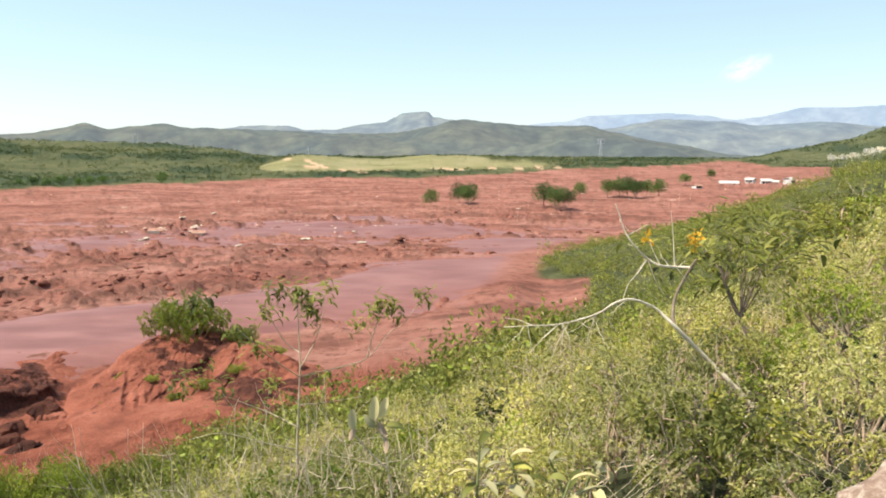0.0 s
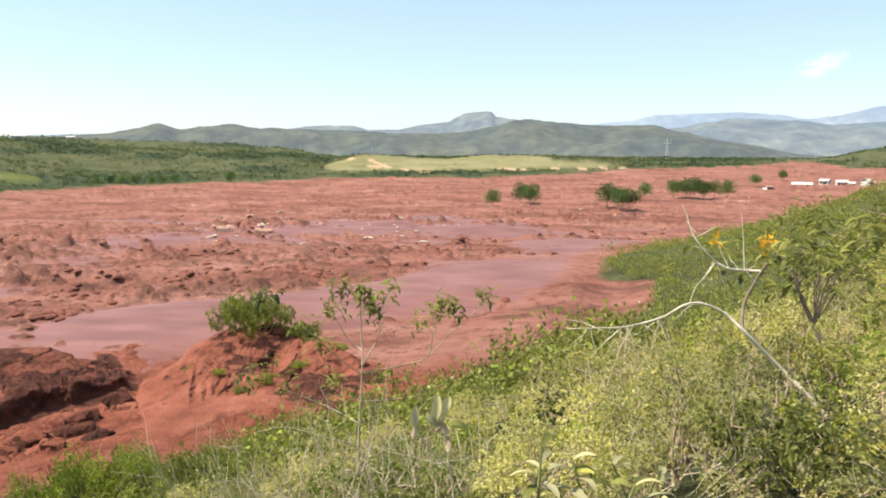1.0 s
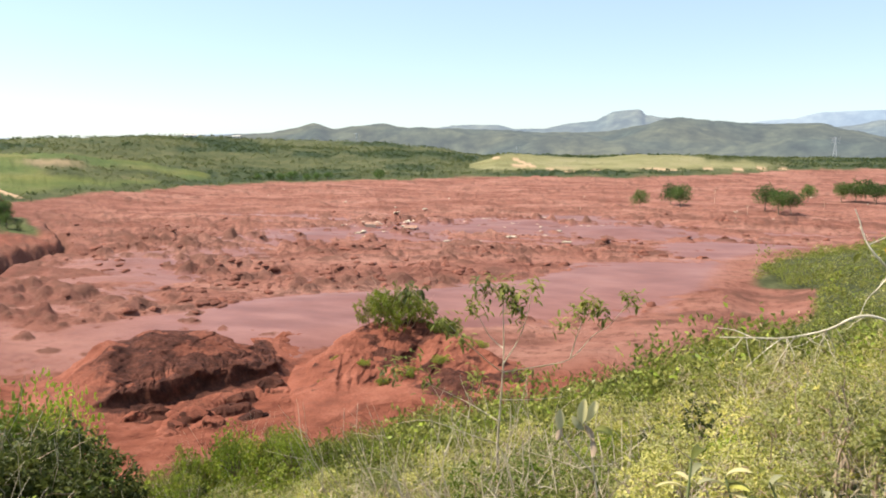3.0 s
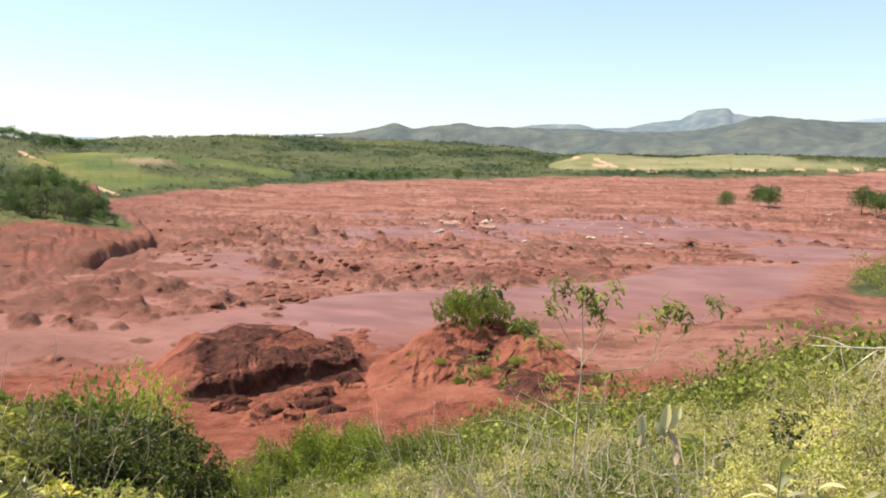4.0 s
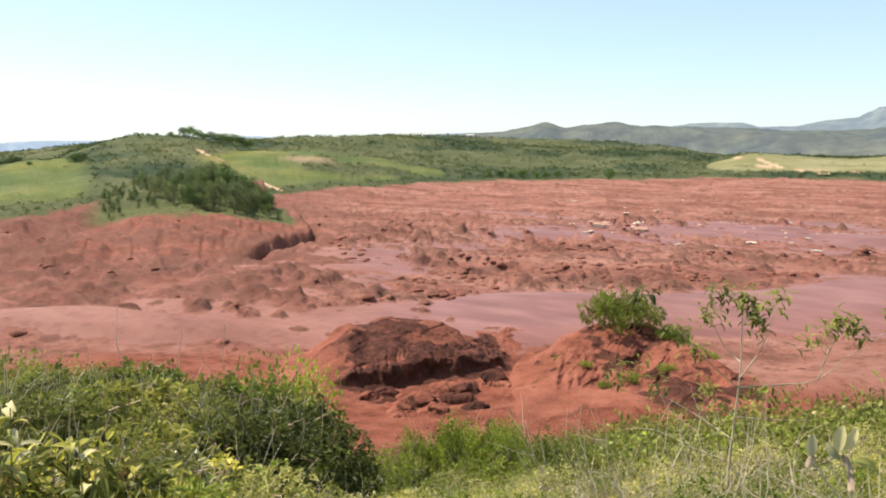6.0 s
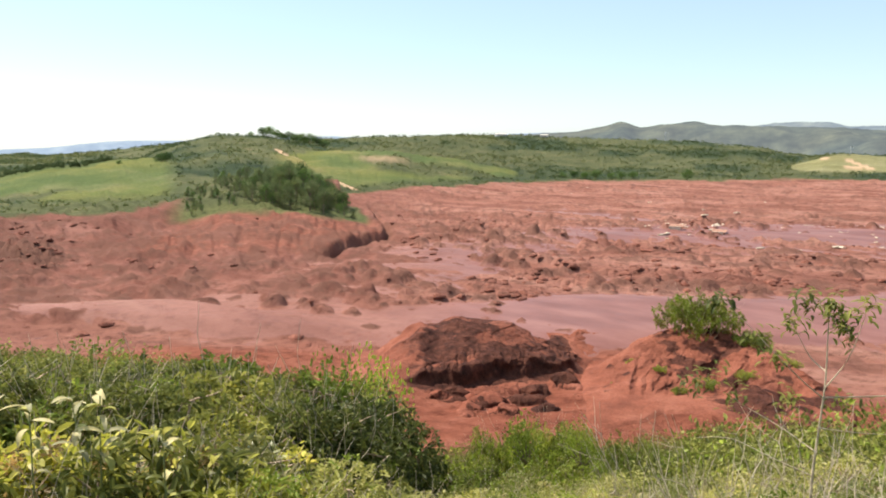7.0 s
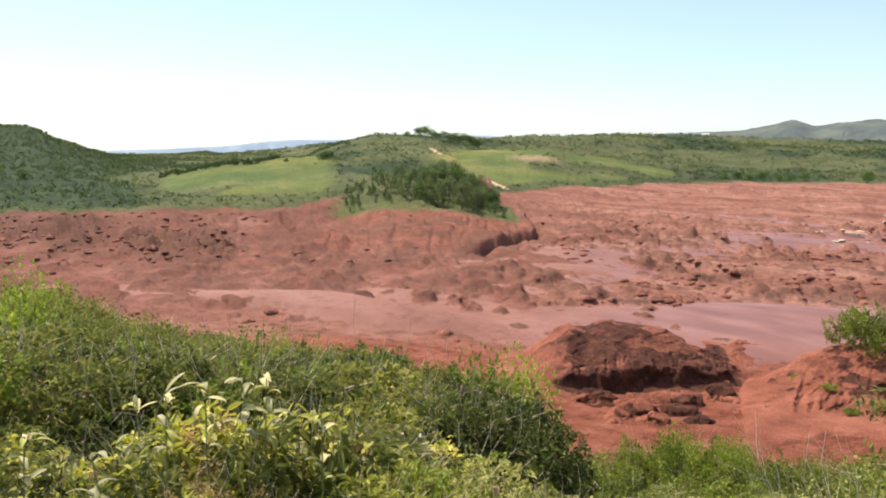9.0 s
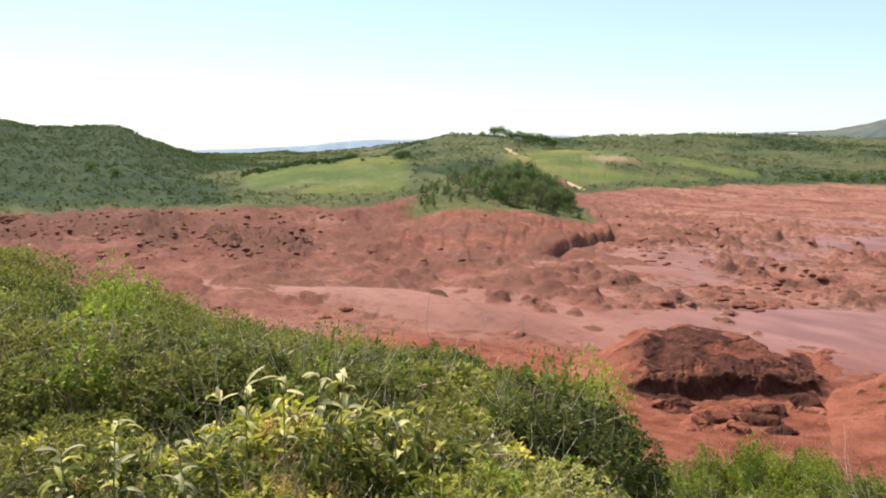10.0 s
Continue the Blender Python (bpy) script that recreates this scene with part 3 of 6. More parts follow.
def backdrop(name, label, r0, line, mat, depth, seed):
    """A far range of hills: crest along the bearing, flanks with spurs."""
    lo, hi = min(p[0] for p in line), max(p[0] for p in line)
    az = np.arange(lo, hi, 0.12)
    s = np.linspace(-1, 0.5, 26)
    A, S = np.meshgrid(az, s)
    top = EYE + r0 * np.tan(np.radians(curve(line, A)))
    R = r0 + S * depth
    X, Y = R * np.sin(np.radians(A)), R * np.cos(np.radians(A))
    spur = fbm(X / 420 + seed, Y / 420 + seed, 4)
    h = top - (np.maximum(top, 0) + 70) * np.abs(S) ** 1.5 * (0.75 + 0.5 * spur) + 0.15 * depth * (fbm(X / 260, Y / 260 + seed, 5) - 0.5) * np.clip(np.abs(S) * 3, 0.03, 1)
    h = np.minimum(h, top + 0.006 * r0 * (fbm(X / 50, Y / 50 + seed, 4, 0.6) - 0.5))
    a = np.radians(A)
    v = np.stack([-R * np.sin(a), R * np.cos(a), np.where(S < -0.97, -160, h)], -1).reshape(-1, 3)
    nr, na = A.shape
    i, j = np.meshgrid(np.arange(nr - 1), np.arange(na - 1), indexing="ij")
    f = np.stack([i * na + j, i * na + j + 1, (i + 1) * na + j + 1, (i + 1) * na + j], -1).reshape(-1, 4)
    return tagged(new(name, mesh_of(name, v, f, [mat], True)), label, "mountains", kind="structure")


# bluish air haze, put into the far hills as emission
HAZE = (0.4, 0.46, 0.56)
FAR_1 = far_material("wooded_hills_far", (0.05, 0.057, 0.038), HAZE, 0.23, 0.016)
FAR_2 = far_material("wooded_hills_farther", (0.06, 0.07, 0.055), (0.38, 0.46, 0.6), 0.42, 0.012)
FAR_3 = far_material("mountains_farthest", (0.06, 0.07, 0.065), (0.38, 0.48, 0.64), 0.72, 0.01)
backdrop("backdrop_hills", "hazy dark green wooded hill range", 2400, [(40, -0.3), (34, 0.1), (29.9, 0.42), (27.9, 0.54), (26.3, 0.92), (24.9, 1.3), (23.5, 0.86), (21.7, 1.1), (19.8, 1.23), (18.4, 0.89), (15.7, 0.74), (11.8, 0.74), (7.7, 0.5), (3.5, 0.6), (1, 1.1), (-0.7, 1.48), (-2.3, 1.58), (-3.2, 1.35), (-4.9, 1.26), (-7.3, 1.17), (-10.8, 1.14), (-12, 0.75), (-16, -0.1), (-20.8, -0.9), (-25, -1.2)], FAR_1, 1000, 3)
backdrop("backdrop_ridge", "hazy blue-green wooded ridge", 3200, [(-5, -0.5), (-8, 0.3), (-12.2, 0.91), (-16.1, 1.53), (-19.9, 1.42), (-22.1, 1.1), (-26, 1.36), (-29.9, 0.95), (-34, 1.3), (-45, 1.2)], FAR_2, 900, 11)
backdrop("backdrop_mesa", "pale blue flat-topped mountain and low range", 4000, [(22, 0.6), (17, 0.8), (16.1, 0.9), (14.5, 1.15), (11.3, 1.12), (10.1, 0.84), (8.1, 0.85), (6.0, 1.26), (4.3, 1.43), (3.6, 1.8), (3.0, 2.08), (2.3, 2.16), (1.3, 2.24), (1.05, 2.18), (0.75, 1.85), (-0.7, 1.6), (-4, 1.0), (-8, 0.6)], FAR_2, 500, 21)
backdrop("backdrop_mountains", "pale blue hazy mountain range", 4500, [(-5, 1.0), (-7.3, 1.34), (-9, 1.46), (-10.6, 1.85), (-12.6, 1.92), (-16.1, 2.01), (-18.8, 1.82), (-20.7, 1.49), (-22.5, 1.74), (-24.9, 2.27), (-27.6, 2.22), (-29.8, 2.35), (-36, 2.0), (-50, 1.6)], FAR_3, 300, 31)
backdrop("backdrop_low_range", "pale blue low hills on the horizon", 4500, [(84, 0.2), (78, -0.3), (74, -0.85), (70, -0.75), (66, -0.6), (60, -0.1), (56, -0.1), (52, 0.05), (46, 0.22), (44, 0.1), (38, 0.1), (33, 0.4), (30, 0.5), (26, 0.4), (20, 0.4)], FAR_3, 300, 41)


# ---- plants: shapes ----
def leaf_quads(at, way, length, width, rng, fold=0.25, curved=False):
    """One folded diamond for each leaf, or a longer leaf that bends down to its tip. at, way: n x 3."""
    n = len(at)
    way = way / np.maximum(np.linalg.norm(way, axis=1, keepdims=True), 1e-6)
    side = np.cross(way, rng.normal(size=(n, 3)) * (0.45 if curved else 1.0) + np.array([0, 0, 1.0 if curved else 0.0]))
    side /= np.maximum(np.linalg.norm(side, axis=1, keepdims=True), 1e-6)
    nrm = np.cross(side, way)
    ln = (length * rng.uniform(0.65, 1.25, n))[:, None]
    wd = (width * rng.uniform(0.7, 1.2, n))[:, None]
    if not curved:
        mid = at + way * ln * 0.45
        v = np.stack([at, mid + side * wd / 2 + nrm * wd * fold, at + way * ln, mid - side * wd / 2 + nrm * wd * fold], 1)
        return v.reshape(-1, 3), np.arange(4 * n).reshape(-1, 4)
    sag = ln * rng.uniform(0.0, 0.55, n)[:, None] * np.array([0, 0, -1.0])
    a, b, tip = at + way * ln * 0.3 + sag * 0.08, at + way * ln * 0.68 + sag * 0.4, at + way * ln + sag
    lift = nrm * wd * fold * 0.7
    v = np.stack([at, a + side * wd * 0.46 + lift, b + side * wd * 0.42 + lift, tip, b - side * wd * 0.42 + lift, a - side * wd * 0.46 + lift], 1)
    f = np.arange(n)[:, None, None] * 6 + np.array([[0, 1, 2, 3], [0, 3, 4, 5]])[None]
    return v.reshape(-1, 3), f.reshape(-1, 4)


def lobes_of(rng, count, spread, height, size):
    a = rng.uniform(0, 2 * math.pi, count)
    q = np.sqrt(rng.uniform(0, 1, count)) * spread
    h = height * (0.45 + 0.5 * rng.uniform(0, 1, count) * (1 - 0.5 * (q / max(spread, 1e-6)) ** 2))
    return np.stack([q * np.cos(a), q * np.sin(a), h], 1), size * rng.uniform(0.65, 1.3, count)


def crown_arrays(rng, n, centres, sizes, length, width, flat=0.8, inner=0.35, up=0.4, tuft=1, curved=False):
    """Leaves round the lobes of a crown; tuft: how many spread from one twig tip."""
    m = max(n // tuft, 1)
    k = rng.choice(len(centres), m, p=sizes ** 2 / np.sum(sizes ** 2))
    d = rng.normal(size=(m, 3))
    d /= np.linalg.norm(d, axis=1, keepdims=True)
    rad = sizes[k] * (inner + (1 - inner) * rng.uniform(0, 1, m) ** 0.5) * (1 + 0.15 * np.clip(rng.normal(size=m), -2, 1.5))
    at = centres[k] + d * rad[:, None] * np.array([1, 1, flat])
    at[:, 2] = np.maximum(at[:, 2], 0.02)
    at, d, k = np.repeat(at, tuft, 0), np.repeat(d, tuft, 0), np.repeat(k, tuft)
    way = d * (1.0 if tuft == 1 else 0.6) + rng.normal(size=d.shape) * 0.7 + np.array([0, 0, up])
    at = at + rng.normal(size=at.shape) * length * (0.0 if tuft == 1 else 0.25)
    v, f = leaf_quads(at, way, length, width, rng, 0.25, curved)
    return v, f, np.repeat(k, 2) if curved else k


def tube(path, radii, sides=5):
    """A tapered limb along a few points."""
    p = np.asarray(path, float)
    r = np.interp(np.arange(len(p)), np.linspace(0, len(p) - 1, len(radii)), radii)
    t = np.gradient(p, axis=0)
    t /= np.maximum(np.linalg.norm(t, axis=1, keepdims=True), 1e-9)
    ref = np.where(np.abs(t[:, 2:3]) > 0.9, np.array([[1.0, 0, 0]]), np.array([[0, 0, 1.0]]))
    u = np.cross(t, ref)
    u /= np.maximum(np.linalg.norm(u, axis=1, keepdims=True), 1e-9)
    w = np.cross(t, u)
    a = np.arange(sides) * 2 * math.pi / sides
    v = p[:, None] + r[:, None, None] * (u[:, None] * np.cos(a)[None, :, None] + w[:, None] * np.sin(a)[None, :, None])
    i, j = np.meshgrid(np.arange(len(p) - 1), np.arange(sides), indexing="ij")
    f = np.stack([i * sides + j, i * sides + (j + 1) % sides, (i + 1) * sides + (j + 1) % sides, (i + 1) * sides + j], -1).reshape(-1, 4)
    return v.reshape(-1, 3), f


def join(pieces):
    v, f, k = [], [], 0
    for a, b in pieces:
        v.append(a)
        f.append(np.asarray(b) + k)
        k += len(a)
    return np.concatenate(v), np.concatenate(f)


def wander(a, b, steps, sway, rng):
    """Points from a to b, with a natural sway."""
    a, b = np.asarray(a, float), np.asarray(b, float)
    t = np.linspace(0, 1, steps)[:, None]
    p = a + (b - a) * t
    n = np.cumsum(rng.normal(size=(steps, 3)), 0) * sway * np.linalg.norm(b - a) / steps
    return p + (n - n[:1]) * np.sin(math.pi * np.minimum(t * 0.9 + 0.05, 1)) ** 0.5


def part(name, data, parent, label=""):
    ob = new(name, data)
    ob.parent = parent
    return tagged(ob, label) if label else ob


def holder(name, label, category, group="", m=None):
    e = new(name)
    e.empty_display_size = 0.2
    if m is not None:
        e.matrix_world = m
    return tagged(e, label, category, group)


def shrub(name, label, seed, n, spread, height, size, length, width, mats, weights, group="hillside shrubs", lobes=9, flowers=None):
    rng = np.random.RandomState(seed)
    e = holder(name, label, "shrub", group)
    c, s = lobes_of(rng, lobes, spread, height, size)
    limbs = []
    for p in c:
        foot = np.array([p[0] * 0.15, p[1] * 0.15, -0.25])
        limbs.append(tube(wander(foot, p, 5, 0.25, rng), [0.022 * height, 0.006 * height], 4))
        for _ in range(2):
            tip = p + rng.normal(size=3) * size * 0.7
            limbs.append(tube(wander(p, tip, 4, 0.2, rng), [0.007 * height, 0.002], 3))
    part("stem", mesh_of("stem", *join(limbs), [STEM], True), e)
    dead = []
    for _ in range(28):
        q = c[rng.randint(len(c))] * np.array([0.6, 0.6, 0.5])
        dead.append(tube(wander(q, c[rng.randint(len(c))] * 1.05 + rng.normal(size=3) * size * 0.6 + np.array([0, 0, size * 1.0]), 6, 0.25, rng), [0.0035 * height, 0.0012 * height], 3))
    part("dry_twig", mesh_of("dry_twig", *join(dead), [TWIG], True), e)
    v, f, k = crown_arrays(rng, n, c, s, length, width, flat=0.9, inner=0.55, up=0.15, tuft=7, curved=True)
    look_of = rng.choice(len(mats), len(c), p=weights)
    idx = look_of[k]
    stray = np.repeat(rng.uniform(size=len(k) // 14) < 0.18, 14)
    idx = np.where(stray, np.repeat(rng.choice(len(mats), len(k) // 14, p=weights), 14), idx)
    part("foliage", mesh_of("foliage", v, f, mats, False, idx), e)
    if flowers:
        at = c[rng.choice(len(c), 7)] + rng.normal(size=(7, 3)) * size * 0.35 + np.array([0, 0, size * 0.75])
        for c in at:
            fv, ff, _ = crown_arrays(rng, 60, c[None], np.array([0.07]), 0.04, 0.028, flat=1.4, inner=0.1)
            tagged(part("flower_head", mesh_of("flower_head", fv, ff, [flowers], False), e, "faded orange flower head"), kind="stuff")
    return e


def tree(name, label, seed, height, width, n, leaf, mat, group, flat=0.95, lobes=10, low=0.0):
    """A tapered trunk with limbs that carry clumps of leaves."""
    rng = np.random.RandomState(seed)
    e = holder(name, label, "tree", group)
    top = height * 0.6
    t = wander((0, 0, -0.6), (rng.normal() * 0.03 * height, rng.normal() * 0.03 * height, top), 7, 0.12, rng)
    pieces = [tube(t, [0.035 * height, 0.008 * height], 7)]
    cs, ss = [], []
    for i in range(lobes):
        a = i * 2.4 + rng.uniform(-0.4, 0.4)
        q = width / 2 * math.sqrt((i + 0.4) / lobes) * 0.68
        z = height * (0.8 - 0.35 * (2 * q / width) ** 2 + rng.uniform(-0.16, 0.06))
        if low:
            z = height * rng.uniform(low, 0.86)
            q = q * (1.15 - 0.9 * (z / height) ** 2)
        c = np.array([math.cos(a) * q, math.sin(a) * q, z])
        s = width * (0.21 if low else 0.26) * rng.uniform(0.75, 1.25)
        cs.append(c)
        ss.append(s)
        start = t[min(int(np.searchsorted(t[:, 2], c[2] * 0.62)), 5)]
        pieces.append(tube(wander(start, c, 5, 0.2, rng), [0.014 * height, 0.004 * height], 4))
    part("trunk", mesh_of("trunk", *join(pieces), [BARK], True), e)
    v, f, _ = crown_arrays(rng, n, np.array(cs), np.array(ss), leaf, leaf * 0.7, flat=flat)
    part("crown", mesh_of("crown", v, f, [mat], False), e)
    return e


def placed(x, y, turn=0.0, size=1.0, sink=0.0, tall=1.0):
    m = Matrix.Translation((x, y, float(ground_z(np.array([x]), np.array([y]))[0]) - sink))
    return m @ Matrix.Rotation(turn, 4, "Z") @ Matrix.Diagonal((size, size, size * tall, 1))


def put(thing, m):
    """Sets a thing at a pose that may also scale it."""
    thing.matrix_basis = m
    return thing


def another(thing, m):
    c = copy_thing(thing, Matrix.Identity(4))
    c.matrix_basis = m
    return c


def clump_stuff(name, label, category, spots, kinds, mats, soft=False):
    """Many clumps in one mesh. spots: x, y, z, size, turn, kind; kinds: leaf arrays with a look for each leaf."""
    V, F, I, base = [], [], [], 0
    for k, (v, f, idx) in enumerate(kinds):
        s = spots[spots[:, 5] == k]
        if not len(s):
            continue
        c, q = np.cos(s[:, 4]), np.sin(s[:, 4])
        x = (v[None, :, 0] * c[:, None] - v[None, :, 1] * q[:, None]) * s[:, 3:4] + s[:, 0:1]
        y = (v[None, :, 0] * q[:, None] + v[None, :, 1] * c[:, None]) * s[:, 3:4] + s[:, 1:2]
        z = v[None, :, 2] * s[:, 3:4] + s[:, 2:3]
        V.append(np.stack([x, y, z], -1).reshape(-1, 3))
        F.append((f[None] + (np.arange(len(s)) * len(v))[:, None, None]).reshape(-1, f.shape[1]) + base)
        I.append(np.tile(idx, len(s)))
        base += len(V[-1])
    me = mesh_of(name, np.concatenate(V), np.concatenate(F), mats, soft, np.concatenate(I))
    return tagged(new(name, me), label, category, kind="stuff")


def clump_kind(seed, n, spread, height, size, length, look_of, lobes=6, width=0.6):
    rng = np.random.RandomState(seed)
    c, s = lobes_of(rng, lobes, spread, height, size)
    v, f, k = crown_arrays(rng, n, c, s, length, length * width)
    return v, f, np.asarray(look_of)[rng.randint(0, len(look_of), n)]


# ---- the near hillside: scrub ----
def hillside_spots(rng, n, r_lo, r_hi, az_lo, az_hi, keep=1.0):
    """Random places under the scrub of the near hillside: x, y, z, distance."""
    az = rng.uniform(az_lo, az_hi, n)
    r = np.sqrt(rng.uniform(r_lo ** 2, r_hi ** 2, n))
    z, cover = land(az, r)
    x, y = -r * np.sin(np.radians(az)), r * np.cos(np.radians(az))
    d, side = to_line(x, y, SHORE)
    ok = (cover["veg"] > 0.6) & (d * side > 1.5) & (rng.uniform(size=n) < keep)
    return np.stack([x, y, z, r, az], 1)[ok]


def near_scrub():
    rng = np.random.RandomState(11)
    # three looks: yellowish leafy, dark dense, fresh
    looks = [
        shrub("shrub", "leafy yellow-green shrub with long leaves", 21, 4620, 1.0, 1.5, 0.3, 0.054, 0.024, [LEAF_YELLOW, LEAF_SCRUB, LEAF_DRY], [0.5, 0.4, 0.1], lobes=12),
        shrub("shrub", "dense dark green hillside shrub", 22, 2100, 0.9, 1.6, 0.32, 0.105, 0.046, [LEAF_DARK, LEAF_SLOPE, LEAF_LIME], [0.55, 0.35, 0.1], lobes=12),
        shrub("shrub", "fresh light green shrub on the slope", 23, 3990, 0.95, 1.5, 0.29, 0.06, 0.026, [LEAF_BRIGHT, LEAF_SCRUB], [0.55, 0.45], lobes=12),
        shrub("shrub", "scrubby green shrub with dry yellowed leaves", 24, 4620, 1.1, 1.4, 0.3, 0.052, 0.022, [LEAF_SCRUB, LEAF_YELLOW, LEAF_DRY], [0.45, 0.35, 0.2], lobes=13),
    ]
    looks += [
        shrub("tall_shrub", "tall dense green shrub with narrow leaves", 25, 2660, 1.05, 2.7, 0.42, 0.15, 0.056, [LEAF_DARK, LEAF_SLOPE, LEAF_LIME], [0.55, 0.37, 0.08], "tall hillside shrubs", 14),
        shrub("tall_shrub", "tall yellow-green shrub with pale leaf tips", 26, 2800, 1.0, 2.7, 0.4, 0.13, 0.048, [LEAF_YELLOW, LEAF_SCRUB, LEAF_DRY], [0.45, 0.45, 0.1], "tall hillside shrubs", 14),
        shrub("tall_shrub", "tall dark green shrub on the slope", 27, 2660, 1.1, 2.6, 0.42, 0.135, 0.056, [LEAF_DARK, LEAF_SLOPE, LEAF_BRIGHT], [0.65, 0.22, 0.13], "tall hillside shrubs", 13),
    ]
    looks.append(shrub("shrub", "bright lime shrub with long hanging leaves", 20, 1960, 0.85, 1.6, 0.34, 0.15, 0.042, [LEAF_LIME, LEAF_YELLOW, LEAF_DRY], [0.72, 0.2, 0.08], lobes=11))
    looks.append(shrub("shrub", "dark shrub with glossy grey-green leaves", 19, 1960, 0.9, 1.6, 0.32, 0.13, 0.034, [LEAF_GREY, LEAF_DRY], [0.93, 0.07], lobes=11))
    size_of = [1.6, 1.7, 1.6, 1.5, 2.85, 2.85, 2.8, 1.7, 1.7]
    used = [False] * 9
    spots = [s for s in hillside_spots(rng, 2200, 2.6, 19, -36, 92) if s[3] > 2.6]
    kept = []
    for s in spots:
        if all((s[0] - q[0]) ** 2 + (s[1] - q[1]) ** 2 > (0.5 + 0.035 * s[3]) ** 2 for q in kept):
            kept.append(s)
    kept = sorted(kept, key=lambda s: s[3])[:290]
    for x, y, z, r, az in kept:
        if az > 42:
            if r < 3.6:
                continue
            goal = np.interp(az, [42, 46, 50, 55, 62, 75, 92], [0.85, 1.2, 2.0, 2.0, 1.85, 1.6, 1.4]) * np.interp(r, [3, 8, 14], [0.8, 1.4, 1.95])
            goal = min(goal, max(EYE + r * math.tan(radians(float(np.interp(r, [4, 6, 9, 12, 16], [-25, -21.5, -19, -16.5, -13.5])))) - z, 0.35) / 1.1)
            k = 4 + rng.choice(3, p=[0.52, 0.0, 0.48]) if goal > 1.5 else rng.choice(4, p=[0.0, 0.6, 0.4, 0.0])
            if r < 9 and az > 50:
                k = 7 if 58 < az < 72 else rng.choice([8, 8, 8, 1, 7])
        else:
            goal = np.interp(r, [2.6, 5, 9, 12, 20], [0.52, 0.82, 1.0, 1.15, 1.4])
            k = rng.choice(4, p=[0.38, 0.04, 0.2, 0.38])
        s = goal * rng.uniform(0.78, 1.2) / size_of[k]
        m = Matrix.Translation((x, y, z - 0.1)) @ Matrix.Rotation(rng.uniform(0, 6.28), 4, "Z") @ Matrix.Diagonal((s * 1.05, s * 1.05, s, 1))
        if used[k]:
            another(looks[k], m)
        else:
            put(looks[k], m)
            used[k] = True
    for k in range(9):
        if not used[k]:
            put(looks[k], placed(-6 - k, -8, 0))


near_scrub()


def small_trees():
    """The tall dense growth where the slope breaks away."""
    rng = np.random.RandomState(16)
    looks = [
        shrub("small_tree", "small dense dark green tree on the slope", 28, 4900, 1.5, 4.4, 0.62, 0.16, 0.075, [LEAF_DARK, LEAF_BRIGHT, LEAF_SLOPE], [0.62, 0.06, 0.32], "small trees on the slope", 20),
        shrub("small_tree", "small leafy green tree on the slope", 29, 4900, 1.4, 4.4, 0.58, 0.16, 0.07, [LEAF_SLOPE, LEAF_DARK, LEAF_BRIGHT], [0.45, 0.4, 0.15], "small trees on the slope", 18),
    ]
    first = [True, True]
    for az in np.arange(43.6, 88, 0.95):
        r = rng.uniform(13, 23)
        x, y = plan(az, r)
        g = float(ground_z(np.array([x]), np.array([y]))[0])
        top = np.interp(az, [43, 46, 50, 53, 56, 62, 66, 70, 75, 80, 88], [-16.6, -15.8, -15.2, -14.4, -13.2, -12.9, -12.3, -11.6, -10.8, -9.6, -8.6]) - rng.uniform(0, 2.2)
        h = (EYE + r * math.tan(radians(top)) - g) / 4.7
        k = 0 if rng.uniform() < 0.6 else 1
        m = Matrix.Translation((x, y, g - 0.1)) @ Matrix.Rotation(rng.uniform(0, 6.28), 4, "Z") @ Matrix.Diagonal((max(h, 0.6), max(h, 0.6), max(h, 0.4), 1))
        if first[k]:
            put(looks[k], m)
            first[k] = False
        else:
            another(looks[k], m)
    # on the brow of the hillside
    for az, r, top, w in ((-29.8, 19, -2.2, 0.8), (-28.2, 25, -3.0, 1.0), (-26.6, 23, -4.4, 0.8), (-25.3, 31, -4.6, 1.0), (-27.4, 34, -2.8, 1.1), (-23.6, 36, -5.6, 0.9), (-29.0, 30, -2.0, 1.1), (-24.6, 22, -6.6, 0.7), (-22.0, 44, -5.8, 0.9), (-31.0, 17, -2.6, 0.9)):
        x, y = plan(az, r)
        g = float(ground_z(np.array([x]), np.array([y]))[0])
        h = max((EYE + r * math.tan(radians(top)) - g) / 4.7, 0.3)
        another(looks[int(rng.randint(2))], Matrix.Translation((x, y, g - 0.1)) @ Matrix.Rotation(rng.uniform(0, 6.28), 4, "Z") @ Matrix.Diagonal((w, w, h, 1)))


small_trees()


